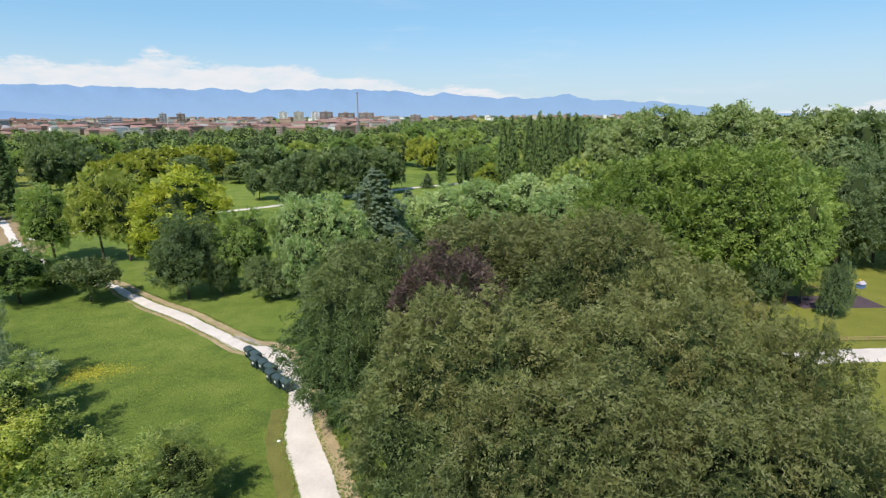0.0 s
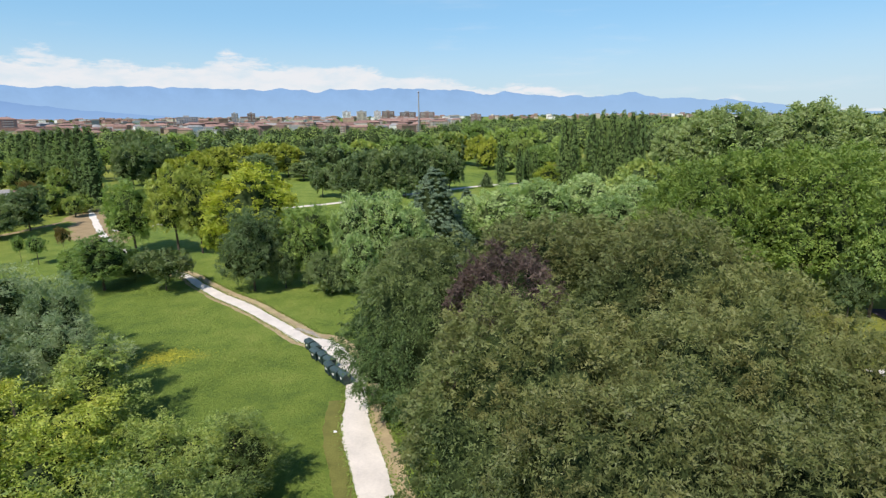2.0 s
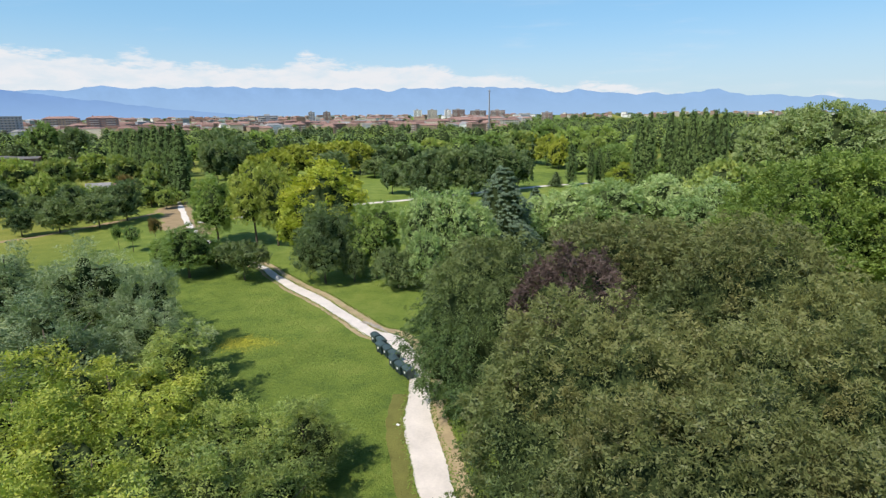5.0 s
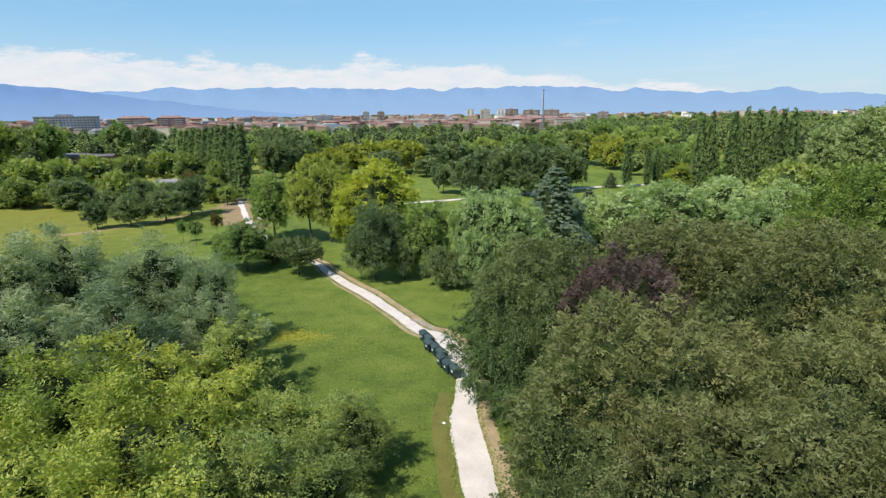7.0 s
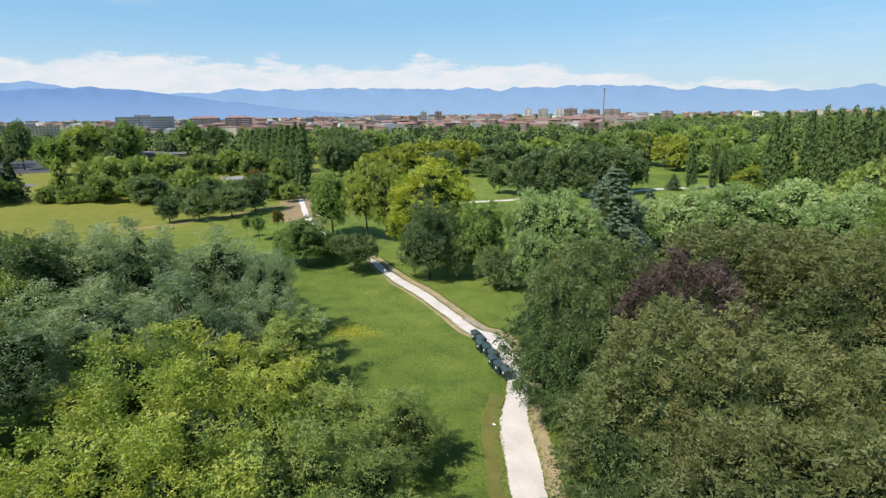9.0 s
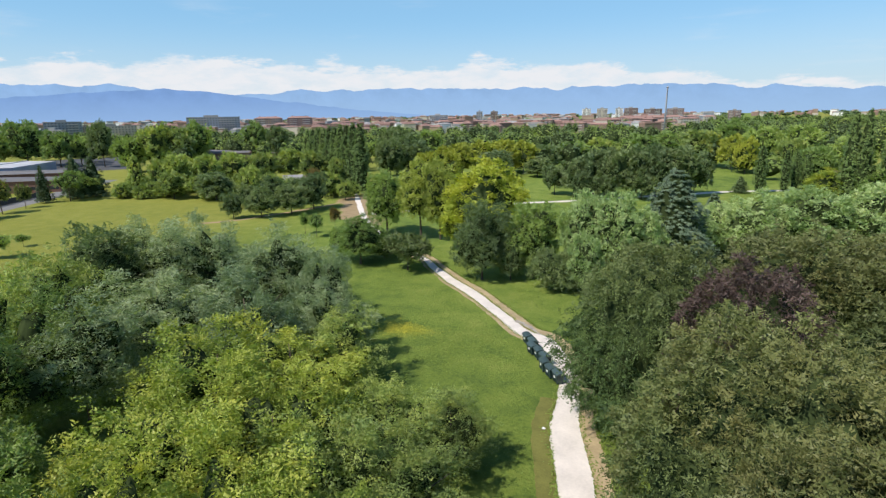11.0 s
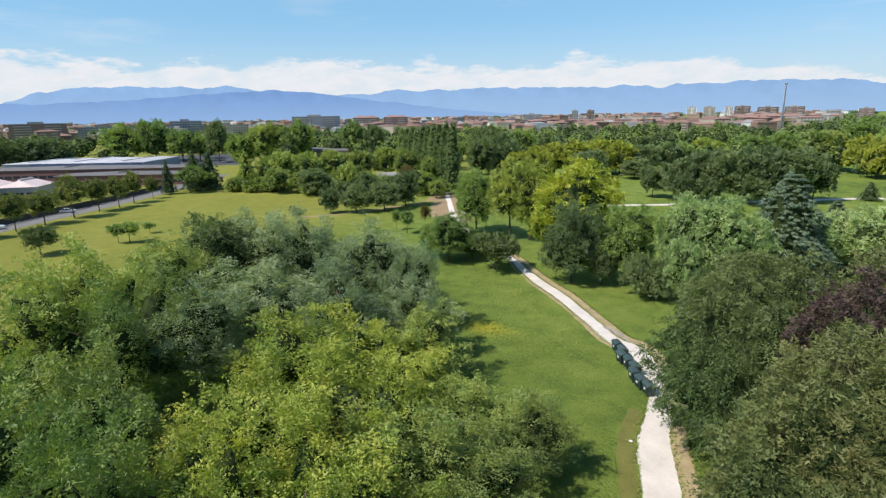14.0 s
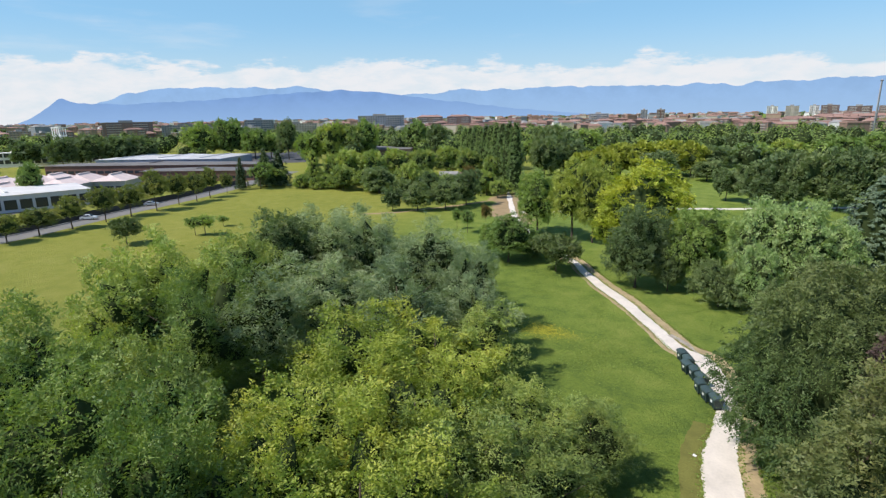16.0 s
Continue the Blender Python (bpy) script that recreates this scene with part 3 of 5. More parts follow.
verts, faces = [(0, 0, 0)], []
RINGS = [12, 30, 60, 100, 150, 220, 320, 500, 800, 1400, 2500, 4900]
for i, rr in enumerate(RINGS):
    for k in range(96):
        a = 2 * math.pi * k / 96
        z = 0.0
        verts.append((rr * math.cos(a), rr * math.sin(a), z))
for k in range(96):
    faces.append([0, 1 + k, 1 + (k + 1) % 96])
for i in range(len(RINGS) - 1):
    for k in range(96):
        a, b = 1 + i * 96, 1 + (i + 1) * 96
        faces.append([a + k, b + k, b + (k + 1) % 96, a + (k + 1) % 96])
tagged(new("ground", mesh_from("ground", verts, faces, [GRASS])), "green park meadow with rough uneven grass", "ground", kind="structure")


def spline(pts, step=1.0):
    """A smooth curve through pts, as points about a step apart."""
    out = []
    p = [Vector(q) for q in pts]
    p = [p[0] * 2 - p[1]] + p + [p[-1] * 2 - p[-2]]
    for i in range(1, len(p) - 2):
        n = max(2, int((p[i + 1] - p[i]).length / step))
        for j in range(n):
            t = j / n
            a, b, c, d = p[i - 1:i + 3]
            out.append(0.5 * ((2 * b) + (c - a) * t + (2 * a - 5 * b + 4 * c - d) * t * t + (3 * b - a - 3 * c + d) * t ** 3))
    out.append(p[-2])
    return out


def ribbon(name, mat, pts, left, right, z, label, category, ragged=0.22, step=0.25, structure=True):
    """A strip of ground along a curve, left and right metres from its line (or past its own half width), with ragged edges. It has a low crown and thickness."""
    curve = spline([(q[0], q[1], q[2] if len(q) > 2 else 0.0) for q in pts], step)
    half = [q.z for q in curve]
    c = [Vector((q.x, q.y, 0)) for q in curve]
    v, f = [], []
    for i, p in enumerate(c):
        d = (c[min(i + 1, len(c) - 1)] - c[max(i - 1, 0)]).normalized()
        s = Vector((-d.y, d.x, 0))
        n1 = noise.noise((p.x * 0.22, p.y * 0.22, 3.3)) + 0.5 * noise.noise((p.x * 1.9, p.y * 1.9, 1.3)) + 0.5 * noise.noise((p.x * 6, p.y * 6, 0.3))
        n2 = noise.noise((p.x * 0.22, p.y * 0.22, 8.3)) + 0.5 * noise.noise((p.x * 1.9, p.y * 1.9, 6.3)) + 0.5 * noise.noise((p.x * 6, p.y * 6, 9.3))
        g = half[i]
        a, b = p + s * (left + g * (1 if left >= 0 else -1) + ragged * n1), p - s * (right + g * (1 if right >= 0 else -1) + ragged * n2)
        m = (a + b) / 2
        v += [(a.x, a.y, -0.02), (a.x * 0.97 + m.x * 0.03, a.y * 0.97 + m.y * 0.03, z), (m.x, m.y, z + 0.01), (b.x * 0.97 + m.x * 0.03, b.y * 0.97 + m.y * 0.03, z), (b.x, b.y, -0.02)]
    for i in range(len(c) - 1):
        for k in range(4):
            f.append([i * 5 + k, i * 5 + k + 1, i * 5 + k + 6, i * 5 + k + 5])
    me = mesh_from(name, v, [q[::-1] for q in f], [mat])
    return tagged(new(name, me), label, category, kind="structure" if structure else "")


MAIN = [(-3.0, 20.0, 1.5), (-6.0, 28.0, 1.5), (-8.7, 34.2, 1.35), (-9.5, 35.9, 1.39), (-10.9, 39.2, 1.39), (-12.5, 42.8, 1.31), (-13.3, 45.3, 1.17), (-14.0, 48.2, 1.07), (-15.3, 52.7, 1.08), (-17.8, 56.7, 1.17), (-20.8, 60.6, 1.15), (-23.8, 61.8, 0.95), (-27.8, 65.1, 0.84), (-32.1, 68.7, 0.91), (-37.1, 72.9, 0.96), (-43.0, 77.0, 0.94), (-49.5, 82.3, 0.84), (-54.4, 86.7, 0.7), (-62.0, 91.0, 0.95)]
ribbon("path", GRAVEL, MAIN, 0.0, 0.0, 0.035, "pale gravel footpath winding through the park", "path")
ribbon("verge_right", DIRT, MAIN, -0.05, 1.5, 0.018, "strip of dry bare earth beside the path", "verge", 0.35)
ribbon("verge_left", ROUGH, MAIN[:8], 1.6, -0.05, 0.012, "strip of short dry grass beside the path", "verge", 0.25)
ribbon("verge_left_far", DIRT, MAIN[9:], 0.7, -0.05, 0.014, "thin dry edge of the path", "verge", 0.3)
FAR_TRACK = [(-62, 91), (-74, 100), (-84, 108), (-93, 117), (-104, 129), (-118, 145), (-133, 162), (-150, 182)]
ribbon("path_far", GRAVEL, FAR_TRACK, 0.75, 0.75, 0.035, "pale footpath leading to the poplars", "path", 0.4)
ribbon("track", TRACK, FAR_TRACK[2:8], 5.5, 3.5, 0.016, "worn sandy ground beside the footpath", "track", 2.6)
ribbon("track_cross", TRACK, [(-116, 137), (-117, 122), (-122, 100), (-128, 90)], 0.9, 0.9, 0.012, "worn sandy track across the lawn", "track", 0.8)
ribbon("path_lawn", GRAVEL, [(-95, 122), (-78, 143), (-63, 157.5), (-52, 166.5), (-35, 183), (-16.5, 201), (-8, 209), (12, 222), (35, 238)], 1.4, 1.4, 0.03, "pale footpath across the far lawn", "path")
ribbon("path_play", GRAVEL, [(30, 57), (40, 57.6), (48, 58.2), (62, 58.5), (80, 58)], 1.7, 1.7, 0.035, "pale gravel path beside the playground", "path")
ROAD = [(-150, -22), (-165.5, 11), (-175, 25), (-187, 42.5), (-199.5, 62.5), (-224, 96), (-262, 140)]
ribbon("road", ASPHALT, ROAD, 3.6, 5.0, 0.05, "light grey asphalt road along the lawn", "road", 0.05, 2.0)

# a darker patch of gravel with ragged edges
STAIN = plain("dark_gravel", (0.42, 0.37, 0.31), 0.9, scale=0.9, spread=0.35)
ribbon("path_stain", STAIN, [(-26.6, 65.2), (-24.6, 64.0), (-22.0, 62.2)], 0.3, 0.3, 0.052, "dark patch on the gravel path", "stain", 0.45)
# worn patch of yellow flowers in the meadow
FLOWER = plain("yellow_flowers", (0.44, 0.42, 0.04), 0.8, spread=0.2)
rng = np.random.default_rng(5)
pos = np.concatenate([rng.normal((-39.2, 55.2), (1.7, 1.2), (1500, 2)), rng.normal((-36.8, 56.2), (1.8, 0.8), (420, 2))])
pos = np.c_[pos, rng.uniform(0.10, 0.22, len(pos))]
q = leaf_cloud(rng, pos, np.tile([0, 0, 1.0], (len(pos), 1)), 0.125, 0.115, 0, rng.normal(size=pos.shape))
tagged(new("flower_patch", mesh_from("flower_patch", q, np.arange(len(q)).reshape(-1, 3), [FLOWER])), "patch of small yellow meadow flowers", "flowers", kind="stuff")

# rough grass: tufts over the meadow and the lawns near it
BLADES = leaf_material("grass_tufts", (0.120, 0.180, 0.032), (0.170, 0.235, 0.041), (0.225, 0.280, 0.058), None, 0.05, 0.2)
tuft = np.stack([rng.uniform(-75, 6, 60000), rng.uniform(22, 100, 60000)], 1)
dens = np.array([noise.fractal((x * 0.12, y * 0.12, 0), 1.0, 2.0, 4) for x, y in tuft])
tuft = tuft[dens > rng.uniform(-0.25, 0.75, len(tuft))]
way = np.array([(p.x, p.y) for p in spline([(x, y, 0) for x, y, w in MAIN], 2.0)])
near = np.sqrt(((tuft[:, None, :] - way[None]) ** 2).sum(2)).min(1)
tuft = tuft[near > 3.3]
high = rng.uniform(0.05, 0.22, len(tuft))
pos = np.repeat(np.c_[tuft, high * 0.4], 2, axis=0) + rng.normal(size=(2 * len(tuft), 3)) * np.array([0.12, 0.12, 0.0])
q = leaf_cloud(rng, pos, rng.normal(size=pos.shape) * 0.3 + np.array([0, 0, 1.0]), 0.16, 0.12, -0.5, 0.6 * rng.normal(size=pos.shape), 0.3)
tagged(new("rough_grass", mesh_from("rough_grass", q, np.arange(len(q)).reshape(-1, 3), [BLADES])), "tufts of rough meadow grass", "grass", kind="stuff")


# short grass and loose stones that break the edges of the path
rng = np.random.default_rng(8)
way = spline(MAIN, 0.25)
edge = []
for i in range(1, len(way) - 1):
    d = (way[i + 1] - way[i - 1]).to_2d().normalized()
    g = way[i].z
    for side, off, n in ((1, g + 0.15, 6), (-1, g + 0.2, 5), (-1, g + 1.55, 9)):
        for k in range(n):
            o = off + abs(rng.normal()) * 0.30 - 0.22
            a = rng.uniform(-0.15, 0.15)
            edge.append((way[i].x - d.y * o * side + d.x * a, way[i].y + d.x * o * side + d.y * a, 0.05))
pos = np.array(edge)
q = leaf_cloud(rng, pos, rng.normal(size=pos.shape) * 0.3 + np.array([0, 0, 1.0]), 0.20, 0.15, -0.5, 0.6 * rng.normal(size=pos.shape), 0.3)
tagged(new("edge_grass", mesh_from("edge_grass", q, np.arange(len(q)).reshape(-1, 3), [BLADES])), "short grass growing in over the edges of the path", "grass", kind="stuff")


# a scrap of paper in the grass
b = Build()
b.add([(-14.55, 42.35, 0.03), (-14.25, 42.30, 0.06), (-14.22, 42.55, 0.03), (-14.5, 42.6, 0.09), (-14.55, 42.35, 0.026), (-14.25, 42.30, 0.056), (-14.22, 42.55, 0.026), (-14.5, 42.6, 0.086)], [[0, 1, 2], [0, 2, 3], [6, 5, 4], [7, 6, 4]])
tagged(new("paper_scrap", b.mesh("paper_scrap", plain("white_paper", (0.8, 0.8, 0.76), 0.8, spread=0.04))), "crumpled white scrap of paper lying in the grass", "litter")


# ---- litter containers beside the path ----
BIN_BODY = plain("green_plastic", (0.038, 0.066, 0.062), 0.45, spread=0.2)
BIN_LID = plain("dark_green_lid", (0.056, 0.086, 0.085), 0.38, spread=0.2)
BIN_BLACK = plain("black_rubber", (0.015, 0.015, 0.016), 0.7)
BIN_LABEL = plain("white_sticker", (0.75, 0.75, 0.72), 0.5, spread=0.05)


def waste_container(x, y, turn):
    base = new("waste_container")
    base.matrix_basis = pose(x, y, 0.035, 0, 0, turn) @ Matrix.Diagonal((0.90, 0.84, 0.92, 1))
    tagged(base, "dark green wheeled waste container with a domed lid", "waste container", "containers beside the path")
    b = Build()
    b.box(-0.62, -0.45, 0.16, 0.62, 0.45, 0.20)
    v = [(-0.60, -0.42, 0.2), (0.60, -0.42, 0.2), (0.60, 0.42, 0.2), (-0.60, 0.42, 0.2), (-0.70, -0.56, 1.12), (0.70, -0.56, 1.12), (0.70, 0.56, 1.12), (-0.70, 0.56, 1.12)]
    b.add(v, [[0, 1, 5, 4], [1, 2, 6, 5], [2, 3, 7, 6], [3, 0, 4, 7], [4, 5, 6, 7]])
    b.box(-0.74, -0.60, 1.08, 0.74, 0.60, 1.15)
    for k in (-0.36, 0.0, 0.36):
        b.box(k - 0.04, -0.56, 0.25, k + 0.04, -0.45, 1.05)
    part("body", b.mesh("container_body", BIN_BODY), base)
    b = Build()
    n = 8
    ring = [(-math.cos(math.pi * k / n) * 0.60, 1.15 + math.sin(math.pi * k / n) * 0.26) for k in range(n + 1)]
    v = [(sx * 0.74, yy, zz) for sx in (-1, 1) for yy, zz in ring]
    f = [[k, k + 1, n + 2 + k, n + 1 + k] for k in range(n)] + [list(range(n + 1))[::-1], [n + 1 + k for k in range(n + 1)]]
    b.add(v, f)
    b.box(-0.3, -0.66, 1.16, 0.3, -0.58, 1.20)
    part("lid", b.mesh("container_lid", BIN_LID, False), base, "domed plastic lid")
    for sx in (-0.5, 0.5):
        for sy in (-0.34, 0.34):
            b = Build()
            b.tube([(sx - 0.03, sy, 0.08), (sx + 0.03, sy, 0.08)], [0.09, 0.09], 12)
            b.box(sx - 0.04, sy - 0.03, 0.09, sx + 0.04, sy + 0.03, 0.17)
            part("wheel", b.mesh("container_wheel", BIN_BLACK), base)
    b = Build()
    b.box(-0.15, -0.575, 0.66, 0.15, -0.50, 0.9)
    part("sticker", b.mesh("container_sticker", BIN_LABEL), base, "white sticker")
    return base


first = waste_container(-22.4, 59.0, -47)
for i in range(1, 8):
    s = i / 7
    copy_thing(first, pose(-22.4 + 6.2 * s + 0.25 * math.sin(i * 2.1), 59.0 - 7.9 * s + 0.2 * math.cos(i * 1.7), 0.035, 0, 0, -47 - 6 * math.sin(i * 2.7)))

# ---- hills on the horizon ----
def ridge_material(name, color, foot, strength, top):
    """Hills that glow by themselves, haze painted into the colour: paler towards their foot."""
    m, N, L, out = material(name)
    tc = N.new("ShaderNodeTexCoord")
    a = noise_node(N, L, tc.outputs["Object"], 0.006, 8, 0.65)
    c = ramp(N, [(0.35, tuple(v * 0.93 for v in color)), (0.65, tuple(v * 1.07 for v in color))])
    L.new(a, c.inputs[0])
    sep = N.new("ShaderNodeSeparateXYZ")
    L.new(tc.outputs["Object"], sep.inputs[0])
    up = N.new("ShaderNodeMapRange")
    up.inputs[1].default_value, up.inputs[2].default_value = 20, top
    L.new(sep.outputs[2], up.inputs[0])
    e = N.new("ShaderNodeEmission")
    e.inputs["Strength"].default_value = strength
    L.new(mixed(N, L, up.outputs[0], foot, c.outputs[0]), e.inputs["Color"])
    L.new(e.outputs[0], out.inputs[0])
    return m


def ridge(name, dist, peaks, rough, mat, label):
    """A range of hills: heights in degrees by bearing, with crags and spurs."""
    az = np.arange(-48, 100, 0.12)
    el = np.interp(az, [p[0] for p in peaks], [p[1] for p in peaks])
    k = np.ones(5) / 5
    el = np.convolve(np.pad(el, 2, "edge"), k, "valid")
    v, f = [], []
    for i, (a, e) in enumerate(zip(az, el)):
        n = noise.fractal((a * 0.35, dist, 0), 0.9, 2.1, 7) * rough * min(1, max(e, 0) / 0.8)
        r, t = radians(a), dist * math.tan(radians(max(e + n, -0.4))) + 28
        s = noise.fractal((a * 0.8, dist, 9), 0.8, 2.0, 5) * 60
        for u in (1.0, 0.6, 0.0):
            d = dist - (1 - u) * (260 + s)
            v.append((-math.sin(r) * d, math.cos(r) * d, -10 + (t + 10) * u ** 1.3))
    m = len(az)
    for i in range(m - 1):
        for u in range(2):
            f.append([i * 3 + u, i * 3 + u + 1, i * 3 + u + 4, i * 3 + u + 3])
    tagged(new(name, mesh_from(name, v, f, [mat])), label, "hills", kind="structure")


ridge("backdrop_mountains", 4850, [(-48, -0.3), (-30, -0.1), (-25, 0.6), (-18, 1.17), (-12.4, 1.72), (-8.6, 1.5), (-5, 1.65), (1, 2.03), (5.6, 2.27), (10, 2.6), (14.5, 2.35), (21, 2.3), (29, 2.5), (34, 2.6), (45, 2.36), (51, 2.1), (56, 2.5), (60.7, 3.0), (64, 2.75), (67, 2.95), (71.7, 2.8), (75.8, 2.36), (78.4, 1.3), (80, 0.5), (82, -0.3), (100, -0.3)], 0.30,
      ridge_material("far_mountains_painted_haze", (0.32, 0.52, 0.85), (0.38, 0.58, 0.87), 0.92, 240), "high blue mountains far off in haze")
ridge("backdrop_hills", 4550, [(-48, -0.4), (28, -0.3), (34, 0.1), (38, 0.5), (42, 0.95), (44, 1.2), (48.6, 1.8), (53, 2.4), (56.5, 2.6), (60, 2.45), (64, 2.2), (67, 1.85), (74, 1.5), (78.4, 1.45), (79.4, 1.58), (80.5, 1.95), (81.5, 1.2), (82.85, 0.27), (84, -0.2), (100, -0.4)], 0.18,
      ridge_material("nearer_hills_painted_haze", (0.235, 0.405, 0.76), (0.32, 0.51, 0.84), 0.90, 200), "blue wooded hills in haze")

# ---- the town ----
# tile red is muted: some distance haze is mixed into the colour
ROOF = plain("clay_roof_tiles", (0.30, 0.185, 0.15), 0.85, scale=0.4, spread=0.25)
ROOF_GREY = plain("grey_flat_roof", (0.32, 0.31, 0.30), 0.85, scale=0.3)
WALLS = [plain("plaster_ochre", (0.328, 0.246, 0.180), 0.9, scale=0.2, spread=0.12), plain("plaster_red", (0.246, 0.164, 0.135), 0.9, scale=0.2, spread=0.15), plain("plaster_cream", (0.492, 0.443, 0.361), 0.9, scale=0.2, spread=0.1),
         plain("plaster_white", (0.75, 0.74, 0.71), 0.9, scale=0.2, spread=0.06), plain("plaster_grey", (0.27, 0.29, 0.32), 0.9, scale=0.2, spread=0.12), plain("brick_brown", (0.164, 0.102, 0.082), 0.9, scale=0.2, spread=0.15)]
PANE = plain("dark_window_glass", (0.03, 0.035, 0.045), 0.15, spread=0.1, spec=0.5)
BALCONY = plain("pale_balcony", (0.48, 0.44, 0.40), 0.85, spread=0.08)


def building(x, y, w, d, floors, turn, wall, roof="hip", label="", name="apartment_building", floor_h=3.1):
    """A block with its storeys, window rows, balconies and roof."""
    base = new(name)
    base.matrix_basis = pose(x, y, 0, 0, 0, turn)
    what = {"hip": "with a red tiled roof", "flat": "with a flat roof"}[roof]
    tagged(base, label or f"distant apartment building {what}", "building")
    h = floors * floor_h
    b = Build()
    b.box(-w / 2, -d / 2, -0.1, w / 2, d / 2, h)
    part("wall", b.mesh("building_wall", wall), base)
    b = Build()
    if roof == "hip":
        b.box(-w / 2 - 0.6, -d / 2 - 0.6, h, w / 2 + 0.6, d / 2 + 0.6, h + 0.35)
        o, rise = min(w, d) / 2, min(w, d) * 0.20
        lx, ly = max(w / 2 - o, 0.2), max(d / 2 - o, 0.2)
        v = [(-w / 2 - 0.6, -d / 2 - 0.6, h + 0.35), (w / 2 + 0.6, -d / 2 - 0.6, h + 0.35), (w / 2 + 0.6, d / 2 + 0.6, h + 0.35), (-w / 2 - 0.6, d / 2 + 0.6, h + 0.35),
             (-lx, -ly, h + rise), (lx, -ly, h + rise), (lx, ly, h + rise), (-lx, ly, h + rise)]
        b.add(v, [[0, 1, 5, 4], [1, 2, 6, 5], [2, 3, 7, 6], [3, 0, 4, 7], [4, 5, 6, 7]])
        for sx in (-0.3, 0.25):
            b.box(w * sx - 0.5, -0.5, h + rise * 0.6, w * sx + 0.5, 0.5, h + rise + 1.2)
        part("roof", b.mesh("building_roof", ROOF), base)
    else:
        b.box(-w / 2 - 0.3, -d / 2 - 0.3, h, w / 2 + 0.3, d / 2 + 0.3, h + 0.8)
        b.box(-w * 0.18, -d * 0.25, h + 0.8, w * 0.1, d * 0.25, h + 3.2)
        part("roof", b.mesh("building_roof", ROOF_GREY), base)
    b, c = Build(), Build()
    n = max(2, int(w / 3.6))
    for fl in range(floors):
        z = fl * floor_h + 1.0
        for i in range(n):
            cx = -w / 2 + (i + 0.5) * w / n
            b.box(cx - 0.75, -d / 2 - 0.06, z, cx + 0.75, -d / 2, z + 1.5)
        for sx in (-1, 1):
            x0, x1 = sorted((sx * w / 2, sx * (w / 2 + 0.06)))
            for cy in (-d * 0.25, d * 0.25):
                b.box(x0, cy - 0.7, z, x1, cy + 0.7, z + 1.5)
        if floors > 3 and fl:
            c.box(-w * 0.42, -d / 2 - 1.1, z - 1.0, -w * 0.12, -d / 2, z - 0.1)
            c.box(w * 0.10, -d / 2 - 1.1, z - 1.0, w * 0.40, -d / 2, z - 0.1)
    tagged(part("glazing", b.mesh("building_windows", TOWN_PANE), base), kind="stuff")
    if c.n:
        tagged(part("balcony_front", c.mesh("building_balconies", BALCONY), base), kind="stuff")
    return base


def at(bearing, dist):
    a = radians(bearing)
    return -math.sin(a) * dist, math.cos(a) * dist


def town_block(bearing, dist, w, d, floors, wall, roof="hip", turn=None, label=""):
    x, y = at(bearing, dist)
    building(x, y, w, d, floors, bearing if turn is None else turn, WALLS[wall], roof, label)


rng = random.Random(12)
for i in range(90):
    bearing = 4 + 84 * (i + rng.random()) / 90
    dist = rng.uniform(760, 1250)
    fl = rng.choice((3, 3, 4, 4, 5, 5))
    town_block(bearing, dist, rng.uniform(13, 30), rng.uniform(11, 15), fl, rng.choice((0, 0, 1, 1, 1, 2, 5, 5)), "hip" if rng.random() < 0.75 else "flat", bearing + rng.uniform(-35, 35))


def distant_town(name, seed, count, mat_wall, mat_roof, label, lo, hi, spread=(-24, 90), tall=(11, 11, 14, 14, 17, 17, 20)):
    """Blocks too far to pick apart: walls and low pitched roofs, joined."""
    rng = random.Random(seed)
    walls, roofs = Build(), Build()
    for i in range(count):
        bearing = rng.uniform(*spread)
        x, y = at(bearing, rng.uniform(lo, hi))
        m = pose(x, y, 0, 0, 0, bearing + rng.uniform(-40, 40))
        w, d, h = rng.uniform(10, 30), rng.uniform(10, 15), rng.choice(tall)
        walls.box(-w / 2, -d / 2, -0.1, w / 2, d / 2, h, m)
        roofs.box(-w / 2 - 0.5, -d / 2 - 0.5, h, w / 2 + 0.5, d / 2 + 0.5, h + rng.uniform(1.2, 3.5), m, rng.choice((0.2, 4.5, 5)))
    base = new(name)
    tagged(base, label, "buildings", kind="stuff")
    tagged(part("walls", walls.mesh(name + "_walls", mat_wall), base), kind="stuff")
    tagged(part("roofs", roofs.mesh(name + "_roofs", mat_roof), base), kind="stuff")


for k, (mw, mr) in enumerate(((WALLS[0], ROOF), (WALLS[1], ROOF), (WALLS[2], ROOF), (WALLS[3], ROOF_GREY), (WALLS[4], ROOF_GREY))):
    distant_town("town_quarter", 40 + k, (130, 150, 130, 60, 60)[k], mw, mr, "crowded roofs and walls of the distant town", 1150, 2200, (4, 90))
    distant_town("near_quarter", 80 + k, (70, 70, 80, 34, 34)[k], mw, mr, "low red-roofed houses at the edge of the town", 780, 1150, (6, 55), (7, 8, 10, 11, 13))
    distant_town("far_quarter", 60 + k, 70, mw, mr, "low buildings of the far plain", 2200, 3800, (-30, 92))
